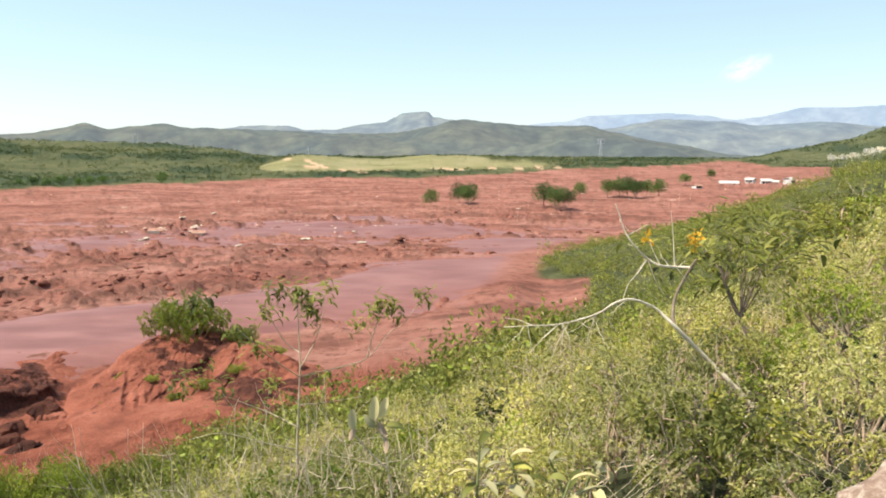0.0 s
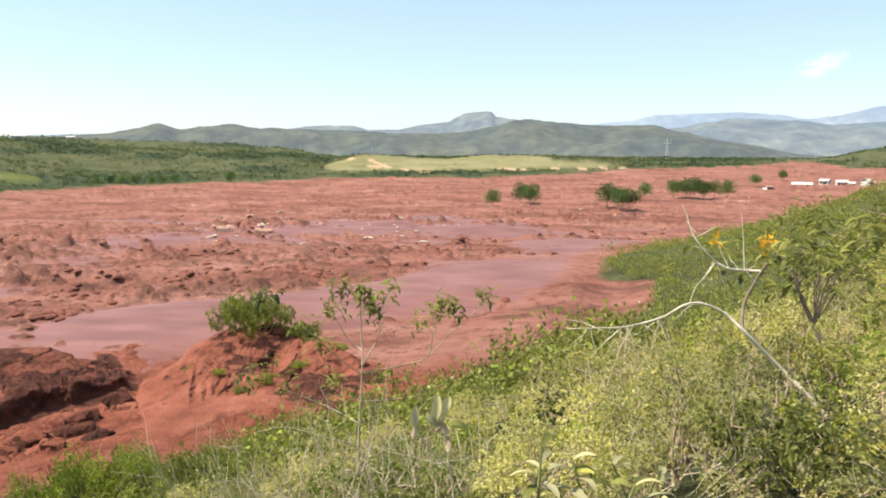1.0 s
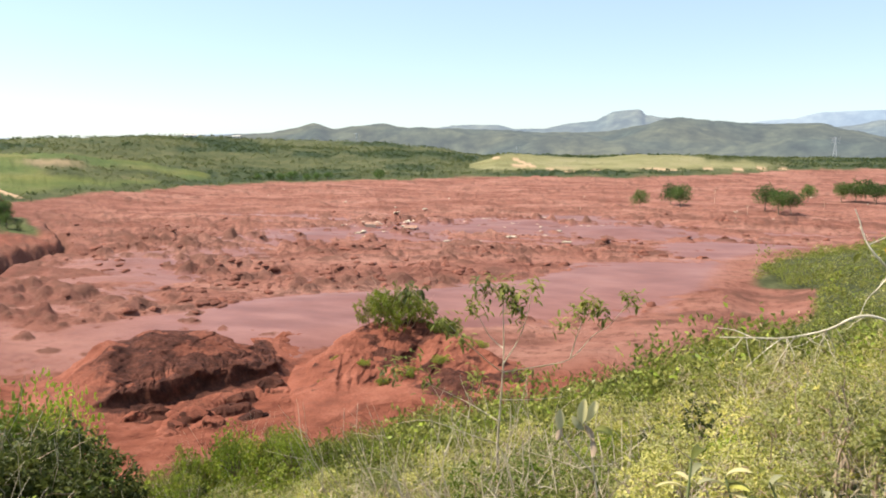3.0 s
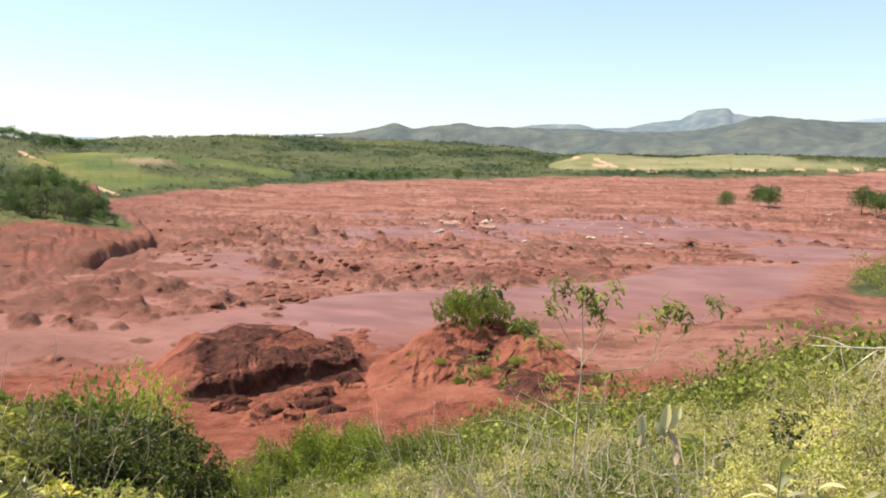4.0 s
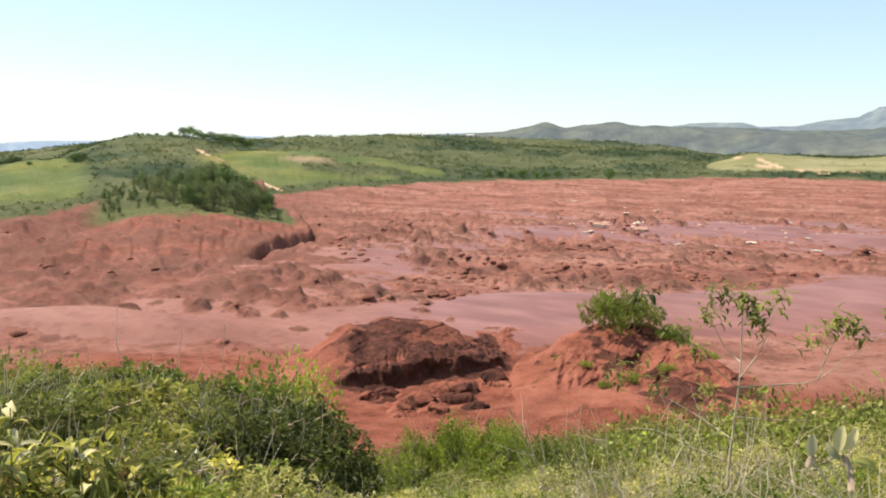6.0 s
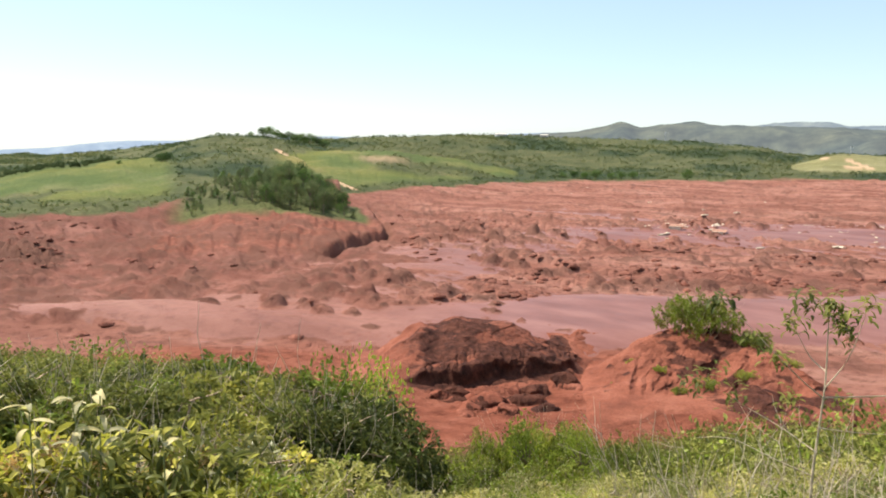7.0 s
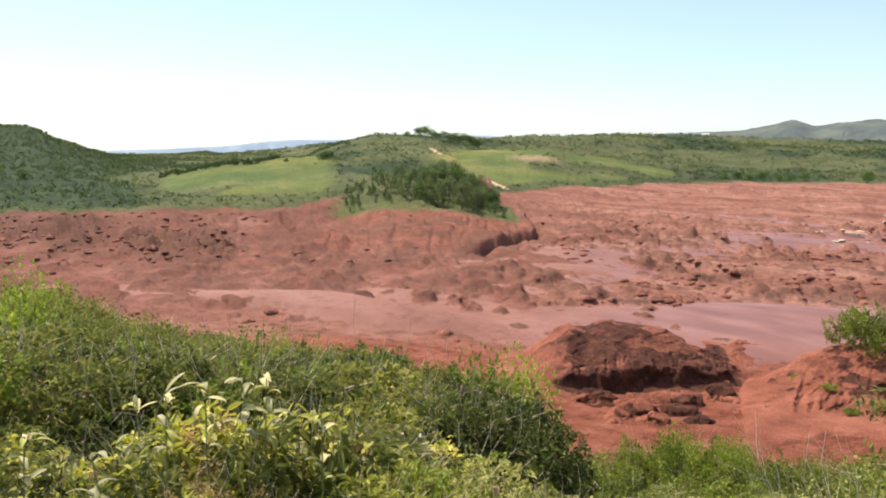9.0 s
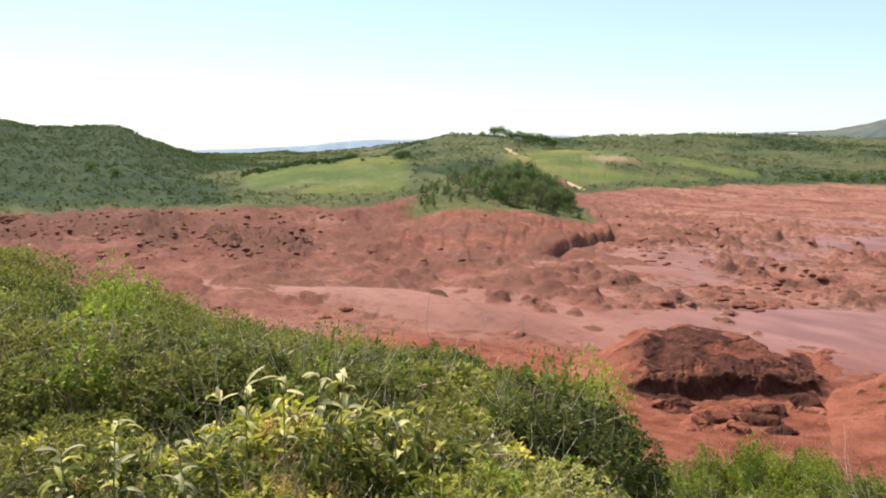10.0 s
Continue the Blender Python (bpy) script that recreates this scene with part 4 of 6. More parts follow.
def hillside_scrub():
    rng = np.random.RandomState(12)
    pal = [[0, 0, 1, 3], [0, 3, 0, 3], [0, 2, 0, 3], [1, 0, 0, 3], [3, 3, 0, 3]]
    kinds = [clump_kind(40 + k, 90, 0.85, 1.7, 0.4, 0.19, p, 8) for k, p in enumerate(pal)]
    kinds += [clump_kind(50 + k, 56, 0.95, 1.7, 0.45, 0.25, p, 8) for k, p in enumerate(pal)]
    kinds += [clump_kind(30 + k, 230, 0.85, 1.7, 0.36, 0.105, p, 10) for k, p in enumerate(pal)]
    a = hillside_spots(rng, 3400, 13, 60, -36, 92)
    b = np.concatenate([hillside_spots(rng, 6200, 58, 150, -36, 92), hillside_spots(rng, 6000, 148, 340, -36, 10)])
    sa = rng.uniform(0.5, 1.1, len(a)) * np.interp(a[:, 4], [-14, -8, 14, 20, 28, 42, 47, 52, 62, 75, 92], [1.0, 1.5, 1.4, 1.1, 1.0, 0.9, 1.3, 1.9, 1.7, 1.3, 1.2])
    sb = rng.uniform(0.7, 1.4, len(b)) * np.where(rng.uniform(size=len(b)) < 0.04, 1.7, 1.0)
    ka = rng.choice(5, len(a), p=[0.34, 0.2, 0.16, 0.18, 0.12])
    ka = np.where(a[:, 3] < 29, ka + 10, ka)
    kb = 5 + rng.choice(5, len(b), p=[0.34, 0.2, 0.16, 0.18, 0.12])
    s = np.concatenate([np.stack([p[:, 0], p[:, 1], p[:, 2] - 0.1, q, rng.uniform(0, 6.28, len(p)), k], 1) for p, q, k in ((a, sa, ka), (b, sb, kb))])
    clump_stuff("hillside_scrub", "dense mixed green scrub covering the hillside", "scrub", s, kinds, [LEAF_SLOPE, LEAF_BRIGHT, LEAF_YELLOW, LEAF_DARK, LEAF_DRY])


hillside_scrub()


def far_scrub():
    rng = np.random.RandomState(13)
    n = 62000
    az = rng.uniform(-32, 87, n)
    r = np.sqrt(rng.uniform(200 ** 2, 1250 ** 2, n))
    z, c = land(az, r)
    x, y = -r * np.sin(np.radians(az)), r * np.cos(np.radians(az))
    d, side = to_line(x, y, SHORE)
    ok = (c["veg"] > 0.7) & (rng.uniform(size=n) > 0.985 * (c["meadow"] > 0.4)) & (c["track"] < 0.2) & (d * side < -30)
    thick = np.maximum(smooth(0.4, 0.55, fbm(x / 70, y / 70, 3)), 1.3 * (c["wood"] > 0.4))
    ok &= rng.uniform(size=n) < (0.12 + 0.88 * thick) * np.where((az < 62) & (r > 790), 0.3, 1.0)
    x, y, z, r, grove = x[ok], y[ok], z[ok], r[ok], c["wood"][ok] > 0.5
    kinds = [clump_kind(60 + k, 9, 1.1, 1.1, 0.55, 1.05, [k // 4], 4, 0.85) for k in range(8)]
    s = np.stack([x, y, z - 0.3, rng.uniform(0.4, 1.25, len(x)) * np.interp(r, [200, 900], [0.75, 1.3]) * np.where(az[ok] > 71, 1.15, 1.0), rng.uniform(0, 6.28, len(x)), rng.randint(0, 4, len(x)) + 4 * grove], 1)
    clump_stuff("far_scrub", "green bushes scattered over the far hills", "scrub", s, kinds, [LEAF_HILL, LEAF_WOOD])
    # a strip of planted wood behind the pasture
    n = 260
    az = rng.uniform(61.2, 69.6, n)
    r = rng.uniform(424, 446, n)
    z, _ = land(az, r)
    kinds = [clump_kind(70 + k, 90, 0.8, 3.0, 0.6, 0.55, [0], 7, 0.7) for k in range(3)]
    s = np.stack([-r * np.sin(np.radians(az)), r * np.cos(np.radians(az)), z - 0.3, rng.uniform(0.45, 0.95, n), rng.uniform(0, 6.28, n), rng.randint(0, 3, n)], 1)
    clump_stuff("far_wood", "strip of dark green wood behind the pasture", "wood", s, kinds, [LEAF_WOOD])


far_scrub()


# ---- trees standing in the mud, on the knoll and on the skyline ----
def all_trees():
    rng = np.random.RandomState(14)
    broad = [tree("mud_tree", "round green tree standing in the red mud", 80 + k, 8.0, 8.8, 1500, 0.5, LEAF_TREE, "trees in the mud", lobes=9 + k) for k in range(3)]
    first = [True] * 3
    for i, (az, r, h) in enumerate(((0.9, 280, 6.8), (-1.9, 284, 9.2), (-1.25, 300, 8.4), (-7.5, 275, 8.8), (-8.4, 268, 8.6), (-9.2, 272, 7.6), (-10.2, 335, 7.0), (-12.2, 352, 8.6), (-13.0, 350, 9.2), (-13.6, 362, 8.8), (-14.2, 347, 8.6), (-14.9, 360, 7.6), (-15.8, 356, 8.0), (-17.6, 440, 7.0), (-19.3, 520, 7.0))):
        k = (i * 2) % 3
        x, y = plan(az, r)
        m = placed(x, y, rng.uniform(0, 6), 0.86 * h / 8.0, 0.7, 1.2)
        if first[k]:
            put(broad[k], m)
            first[k] = False
        else:
            another(broad[k], m)
    slim = [tree("knoll_tree", "slender dark green tree on the wooded knoll", 90 + k, 8.0, 5.6, 900, 0.42, [LEAF_WOOD, LEAF_TREE, LEAF_WOOD][k], "trees on the knoll", flat=1.15, lobes=17, low=0.2) for k in range(3)]
    first = [True] * 3
    spots = []
    while len(spots) < 150:
        az, r = rng.uniform(44.5, 56.5), rng.uniform(211, 272)
        if az < scarp(np.array(r)) + 1.6 or any(abs(az - a) * 4.3 + abs(r - q) * 0.5 < 1.35 for a, q in spots):
            continue
        spots.append((az, r))
    for i, (az, r) in enumerate(spots):
        k = i % 3
        x, y = plan(az, r)
        h = np.interp(az, [44, 46.5, 48, 50.5, 53, 57], [3.0, 6.2, 8.0, 6.4, 3.6, 2.0]) * rng.uniform(0.55, 1.2)
        m = placed(x, y, rng.uniform(0, 6), h / 8.0)
        if first[k]:
            put(slim[k], m)
            first[k] = False
        else:
            another(slim[k], m)
    for az, r, h in ((51.9, 552, 8), (51.1, 550, 12), (50.6, 546, 15), (50.1, 552, 12), (49.7, 548, 13), (49.2, 552, 14), (48.7, 546, 13.5), (48.2, 550, 14), (47.7, 548, 13.5), (47.2, 552, 14), (46.7, 548, 13)):
        x, y = plan(az, r)
        c = another(broad[int(rng.randint(3))], placed(x, y, rng.uniform(0, 6), h / 14.0, 1.3))
        tagged(c, "tall dark tree on the hilltop skyline", "tree", "hilltop trees")
        c.name = "hilltop_tree"
    for az, r, h in ((20.2, 470, 7.5), (24.0, 468, 5.5), (24.8, 466, 6), (25.5, 470, 5), (26.6, 468, 6.5), (27.4, 466, 5.5), (28.2, 468, 6.0), (29, 462, 4.6), (58.1, 392, 6.0), (57.7, 396, 6.4), (60.8, 388, 2.6), (79.5, 372, 6), (78.0, 368, 5)):
        x, y = plan(az, r)
        c = another(broad[int(rng.randint(3))], placed(x, y, rng.uniform(0, 6), h / 8.0, 1.2))
        tagged(c, "dark round tree at the foot of the far hills", "tree", "far shore trees")
        c.name = "shore_tree"


all_trees()


# ---- earth mounds and clods in the mud ----
def clod_shape(seed, fine=2):
    rng = np.random.RandomState(seed)
    bm = bmesh.new()
    bmesh.ops.create_icosphere(bm, subdivisions=fine, radius=1.0)
    off = rng.uniform(0, 50, 3)
    for v in bm.verts:
        k = 1 + 0.7 * noise.noise(Vector(v.co * 1.3) + Vector(off)) + 0.55 * noise.noise(Vector(v.co * 3.1) + Vector(off))
        v.co = Vector((v.co.x * k, v.co.y * k * 0.8, max(v.co.z, -0.35) * k * 0.45))
    bmesh.ops.triangulate(bm, faces=bm.faces)
    v = np.array([q.co[:] for q in bm.verts])
    bm.verts.index_update()
    f = np.array([[q.index for q in p.verts] for p in bm.faces])
    bm.free()
    return v, f, np.zeros(len(f), int)


def mound(name, label, az, r, lateral, radial, height, cliff_way, steep, mat_top, mat_cliff, seed, name2="mound", res=1.0, group=""):
    """A heap of earth: plateau, steep broken side towards cliff_way (degrees), gentle elsewhere."""
    th = np.linspace(0, 2 * math.pi, int(220 * res), endpoint=False)
    rho = np.concatenate([np.linspace(0.02, 0.55, int(22 * res)), np.linspace(0.57, 1.0, int(60 * res)), np.linspace(1.02, 1.5, int(16 * res))])
    P, T = np.meshgrid(rho, th, indexing="ij")
    facing = smooth(-0.1, 0.6, np.cos(T - radians(cliff_way)))
    cx, cy = P * np.cos(T) * lateral, P * np.sin(T) * radial
    edge = 0.66 + 0.42 * (fbm(np.cos(T) * 1.8 + seed, np.sin(T) * 1.8, 3) - 0.5) + 0.1 * (fbm(np.cos(T) * 14 + seed, np.sin(T) * 9 + 3, 3) - 0.5)
    cliff = 1 - smooth(edge - 0.05, edge + 0.06 + 0.05 * fbm(cx, cy, 2), P)
    slope = 1 - smooth(0.15, 1.15, P)
    f = facing * steep
    h = height * ((1 - f) * slope + f * (0.3 * slope + cliff * (0.7 - 0.4 * P ** 2)))
    run = np.abs(fbm(np.cos(T) * 15 + seed + P, np.sin(T) * 15 + P * 1.5, 4, 0.65) - 0.5)
    h = h - height * 0.07 * np.clip(0.2 - run, 0, 1) * 5 * smooth(0.3, 0.9, P) * smooth(0.05, 0.3, h / height)
    h = h + 1.1 * (fbm(cx / 1.7 + seed, cy / 1.7, 5, 0.65) - 0.5) * smooth(0.1, 0.4, h / height) - 0.5 * smooth(1.05, 1.45, P)
    ox, oy = plan(az, r)
    a = radians(az)
    wx, wy = ox + cx * math.cos(a) - cy * math.sin(a), oy + cx * math.sin(a) + cy * math.cos(a)
    z = np.maximum(h, -0.6) + float(ground_z(np.array([ox]), np.array([oy]))[0]) * (res < 1) + 0.2 * (res == 1.0)
    rough = smooth(0.25, 0.6, h / height) * (1 - smooth(0.9, 1.1, P))
    wx = wx + 1.3 * rough * (fbm(cx / 1.1 + 5, z * 1.3 + seed, 4, 0.6) - 0.5)
    wy = wy + 1.6 * rough * (fbm(cx / 0.9 + 25, z * 1.1 + seed, 4, 0.6) - 0.5)
    v = np.concatenate([np.stack([wx, wy, z], -1).reshape(-1, 3), [[ox, oy, float(z[0].mean())]]])
    n = len(th)
    i, j = np.meshgrid(np.arange(len(rho) - 1), np.arange(n), indexing="ij")
    k = (j + 1) % n
    faces = np.stack([i * n + j, (i + 1) * n + j, (i + 1) * n + k, i * n + k], -1).reshape(-1, 4)
    fi = np.repeat(np.arange(len(rho) - 1), n)
    fm = facing[:-1].ravel()
    mid = v[faces].mean(1)
    drop = np.abs(v[faces][:, 0, 2] - v[faces][:, 1, 2]) / np.maximum(np.linalg.norm(v[faces][:, 0, :2] - v[faces][:, 1, :2], axis=1), 1e-6)
    idx = (((drop > 0.75) | (fbm(mid[:, 0] / 2.2, mid[:, 1] / 2.2, 4, 0.6) > 0.6 - 0.12 * steep)) & (fm > 0.1) & (mid[:, 2] > 0.3)).astype(int)
    cap = np.stack([np.full(n, len(v) - 1), np.arange(n), (np.arange(n) + 1) % n, (np.arange(n) + 1) % n], -1)
    me = bpy.data.meshes.new(name)
    me.from_pydata(v.tolist(), [], faces.tolist() + [c[:3] for c in cap.tolist()])
    for m in (mat_top, mat_cliff):
        me.materials.append(m)
    me.polygons.foreach_set("material_index", np.concatenate([idx, np.zeros(n, int)]).astype(np.int32))
    me.polygons.foreach_set("use_smooth", np.ones(len(me.polygons), bool))
    me.update()
    return tagged(new(name, me), label, name2, group)


def heap_grid(name, label, az0, az1, r0, r1, shape, mat):
    """A large heap laid on the mud; shape gives its height and where its cut, dark earth and painted shade show."""
    A, R = np.meshgrid(np.arange(az0, az1, 0.07), np.arange(r0, r1, 0.11), indexing="ij")
    x, y = -R * np.sin(np.radians(A)), R * np.cos(np.radians(A))
    h, dark = shape(x, y, A, R)
    base = land(A.ravel(), R.ravel())[0].reshape(A.shape)
    z = base * (1 - 0.7 * smooth(0.2, 1.5, h)) + h
    broken = smooth(0.3, 1.2, h)
    x = x + 0.9 * broken * (fbm(A * 1.1 + R / 2, z * 1.3, 4, 0.6) - 0.5)
    y = y + 0.9 * broken * (fbm(A * 1.1 + 40 + R / 2, z * 1.3, 4, 0.6) - 0.5)
    n, m = A.shape
    i, j = np.meshgrid(np.arange(n - 1), np.arange(m - 1), indexing="ij")
    f = np.stack([i * m + j, i * m + j + 1, (i + 1) * m + j + 1, (i + 1) * m + j], -1).reshape(-1, 4)
    me = mesh_of(name, np.stack([x, y, z], -1).reshape(-1, 3), f, [mat], True)
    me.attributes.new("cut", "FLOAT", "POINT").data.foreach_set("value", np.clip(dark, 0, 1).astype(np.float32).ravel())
    return tagged(new(name, me), label, "mound")


BRINK = [plan(a, r) for a, r in ((47, 73), (43, 71), (40, 71.2), (38.2, 73), (36.1, 73.8), (34.1, 75), (31, 77.6), (29.3, 79.6), (28.5, 82), (28.4, 86), (29.5, 92))]


def cut_mound(x, y, az, r):
    d, side = to_line(x, y, BRINK)
    q = -d * side
    edge = q + 2.4 * (fbm(x / 1.8, y / 2.4, 4, 0.62) - 0.5) + 2.4 * (fbm(x / 5, y / 5, 3) - 0.5)
    up = smooth(-0.6, 0.35, edge)
    span = 1 - smooth(36.5, 44.0, az + 1.5 * (fbm(x / 4, y / 4, 3) - 0.5))
    top = (2.7 + 1.8 * smooth(0, 9, q) + 0.5 * np.exp(-((az - 37) / 1.0) ** 2 - ((r - 84) / 2.0) ** 2)) * (1 - smooth(85, 95, r)) * (0.6 + 0.4 * smooth(28.0, 33.0, az)) + 0.6 * (fbm(x / 2.3, y / 2.3, 4, 0.6) - 0.5)
    foot = 0.8 * np.exp(np.minimum(q, 0) / 2.2) + 1.5 * np.clip(fbm(x / 2.2 + 7, y / 2.2, 4, 0.6) - 0.52, 0, 1) * smooth(-13, -8, q)
    ribs = np.abs(fbm(az * 1.1 + 2.0 * fbm(x / 3, y / 3, 2), r / 3.5, 4, 0.6) - 0.5)
    h = span * (top * up + foot * (1 - up)) - 0.45 * np.clip(0.14 - ribs, 0, 1) * 6 * up * span * (1 - smooth(0, 6, q))
    h = h + 1.6 * smooth(38, 40, az) * (1 - smooth(41, 46, az)) * (1 - smooth(3, 11, np.abs(r - 80)))
    h = h * smooth(57, 63, r) * smooth(26.3, 28, az) - 0.35 * (1 - smooth(0.0, 0.35, h))
    # dark soil at the brink and mottled on top, deepening the cliff's shade
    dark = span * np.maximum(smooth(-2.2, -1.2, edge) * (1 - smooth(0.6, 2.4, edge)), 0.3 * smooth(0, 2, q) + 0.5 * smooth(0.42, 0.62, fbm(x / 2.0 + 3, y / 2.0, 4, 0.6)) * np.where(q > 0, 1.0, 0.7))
    return h, dark


CROWN_LINE = ((28.6, 76, -0.3), (27.4, 77, 0.15), (26.2, 78.5, 0.9), (24.8, 80.5, 2.1), (22.6, 83, 3.6), (20.9, 85.5, 4.3), (18, 86, 4.6), (15.1, 82.5, 4.3), (13, 79, 3.4), (10.1, 75, 1.6), (8.0, 72, -0.3))


def round_mound(x, y, az, r):
    a = az + 0.9 * (fbm(x / 5, y / 5, 3) - 0.5)
    crest = curve([(q[0], q[2]) for q in CROWN_LINE], a)
    away = r - curve([(q[0], q[1]) for q in CROWN_LINE], a)
    front = np.clip(1 + away / 21.0, 0, 1) ** 1.05
    h = np.where(away < 0, crest * front, crest * (1 - smooth(0, 9, away)))
    rills = np.abs(fbm(az * 0.55 + 0.05 * r, r / 15 + 5, 4, 0.55) - 0.5)
    h = h - 0.55 * np.clip(0.16 - rills, 0, 1) * 5 * smooth(0.5, 1.6, h) * smooth(0.5, 5, -away)
    h = h - 1.3 * np.exp(-((az - 12.6) / 1.5) ** 2 - ((r - 74.5) / 2.6) ** 2) - 0.9 * np.exp(-((az - 17.6) / 1.2) ** 2 - ((r - 78) / 2.2) ** 2)
    h = h + 0.9 * (fbm(x / 2.6, y / 2.6 + 9, 5, 0.6) - 0.5) * smooth(0.2, 1.2, h) - 0.35 * (1 - smooth(0.0, 0.35, h))
    # dark patches thicken on the right flank, painting its shaded side
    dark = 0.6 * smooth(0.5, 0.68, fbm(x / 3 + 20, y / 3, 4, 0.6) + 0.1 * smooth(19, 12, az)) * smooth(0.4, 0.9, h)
    return h, dark


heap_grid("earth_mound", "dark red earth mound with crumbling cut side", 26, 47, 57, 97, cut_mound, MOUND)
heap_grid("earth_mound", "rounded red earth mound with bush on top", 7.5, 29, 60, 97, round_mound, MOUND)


def heaps():
    """Loose dark lumps of earth that slid off the cut mound."""
    for i, (az, r, s) in enumerate(((34.2, 68.5, 2.6), (36.8, 71.0, 1.9), (31.6, 69.5, 2.4), (38.4, 69.5, 1.5), (30.8, 73.5, 2.0), (28.6, 77.0, 2.2), (33.0, 65.0, 1.7), (12.2, 73.0, 2.2), (29.8, 66.5, 1.4), (35.6, 66.0, 1.3), (40.8, 74.0, 1.5))):
        mound("earth_clump", "dark slumped clump of wet earth", az, r, s, s * 0.8, s * 0.42, -70 + 40 * (i % 3), 0.7, EARTH_DARK if i % 3 else EARTH_RED, EARTH_DARK, 40 + i, "earth clump", 0.22, "slumped earth clumps")


heaps()

mound("earth_mound", "dark slumped earth mound at the far bank", 84.6, 236, 7.5, 6.0, 4.0, -60, 0.6, EARTH_DARK, EARTH_DARK, 13)
mound("earth_mound", "grey-brown broken earth mound below the pasture", 76.6, 226, 8.0, 5.0, 3.0, -90, 0.6, EARTH_RED, EARTH_DARK, 17)
mound("earth_mound", "low dark earth mound in the mud", 79.5, 262, 9.0, 4.0, 2.2, -90, 0.7, EARTH_RED, EARTH_DARK, 19)


def mound_bushes():
    b = shrub("bush", "feathery light green bush on the mound", 31, 7000, 3.6, 3.0, 0.8, 0.26, 0.1, [LEAF_SLOPE, LEAF_BRIGHT, LEAF_DARK], [0.5, 0.38, 0.12], "bushes on the mounds", lobes=34)
    x, y = plan(19.0, 84.5)
    put(b, Matrix.Translation((x, y, 3.3)) @ Matrix.Diagonal((1.2, 0.95, 1.6, 1)))
    for az, r, z, s in ((15.2, 83, 3.6, 0.55), (23.3, 79, 1.6, 0.33), (13.0, 80, 2.4, 0.4), (18.2, 74, 1.4, 0.35), (21.5, 76, 2.2, 0.2), (20.0, 72, 1.4, 0.22), (15.5, 76, 2.2, 0.3), (24.6, 74, 0.9, 0.2)):
        x, y = plan(az, r)
        c = another(b, Matrix.Translation((x, y, z)) @ Matrix.Rotation(az, 4, "Z") @ Matrix.Diagonal((s, s, s, 1)))
        tagged(c, "small green bush rooted in red earth")


mound_bushes()


def clods():
    rng = np.random.RandomState(15)
    n = 16000
    az = rng.uniform(-12, 88, n)
    r = 78 + 190 * rng.uniform(0, 1, n) ** 1.1
    z, c = land(az, r)
    x, y = -r * np.sin(np.radians(az)), r * np.cos(np.radians(az))
    d, side = to_line(x, y, SHORE)
    heap = smooth(0.42, 0.56, fbm(x / 16 + 2, y / 9 + 9, 4))
    rubble = (az > 63) & (r > 155) & (c["stain_shade"] > 0.4)
    heap = np.where(rubble, 1.0, heap)
    ok = (d * side < -7) & (c["veg"] < 0.1) & (rng.uniform(size=n) < 0.05 + 0.95 * heap) & (c["wet"] < 0.8)
    ok &= rng.uniform(size=n) < np.interp(r, [80, 105, 120, 200, 265], [0.2, 0.3, 0.85, 0.8, 0.25]) * np.where(rubble, 1.3, np.interp(az, [36, 44], [1.0, 0.1]))
    x, y, z, r = x[ok], y[ok], z[ok], r[ok]
    size = 0.18 + 0.95 * rng.uniform(0, 1, len(x)) ** 3.6
    kind = rng.randint(0, 5, len(x)) + np.where((size < 0.4) | (r > 190), 5, 0)
    s = np.stack([x, y, z - 0.04, size, rng.uniform(0, 6.28, len(x)), kind], 1)
    clump_stuff("mud_clods", "dark lumps of broken earth strewn over mud", "clods", s, [clod_shape(k) for k in range(5)] + [clod_shape(k, 1) for k in range(5)], [CLOD], True)


clods()


# ---- single plants close to the lens ----
def at(az, el, d):
    """The place at a bearing, height angle (degrees) and level distance from the lens."""
    x, y = plan(az, d)
    return np.array([x, y, EYE + d * math.tan(radians(el))])


def limb(name, pts, radii, mat, parent, sides=6, label="", finer=4):
    """A limb through a few points, rounded between them."""
    p = np.array(pts, float)
    t = np.arange(len(p))
    s = np.linspace(0, len(p) - 1, (len(p) - 1) * finer + 1)
    q = []
    for k in s:
        i = min(int(k), len(p) - 2)
        f = k - i
        a, b, c, e = p[max(i - 1, 0)], p[i], p[i + 1], p[min(i + 2, len(p) - 1)]
        q.append(0.5 * (2 * b + (c - a) * f + (2 * a - 5 * b + 4 * c - e) * f * f + (3 * b - a - 3 * c + e) * f ** 3))
    return part(name, mesh_of(name, *tube(q, radii, sides), [mat], True), parent, label)


def blade(at_, way, side, length, width, curl, steps=6):
    """A single large leaf: a folded, curled strip that tapers to both ends."""
    way, side = np.asarray(way, float), np.asarray(side, float)
    way /= np.linalg.norm(way)
    side -= way * (side @ way)
    side /= np.linalg.norm(side)
    up = np.cross(side, way)
    v, f = [], []
    p = np.asarray(at_, float).copy()
    for i in range(steps + 1):
        t = i / steps
        w = width * math.sin(math.pi * (0.06 + 0.9 * t)) ** 0.7 / 2
        ang = curl * t
        d = way * math.cos(ang) - up * math.sin(ang)
        nrm = up * math.cos(ang) + way * math.sin(ang)
        v += [p - side * w + nrm * w * 0.45, p, p + side * w + nrm * w * 0.45]
        p = p + d * length / steps
    for i in range(steps):
        a = 3 * i
        f += [[a, a + 1, a + 4, a + 3], [a + 1, a + 2, a + 5, a + 4]]
    return np.array(v), np.array(f)


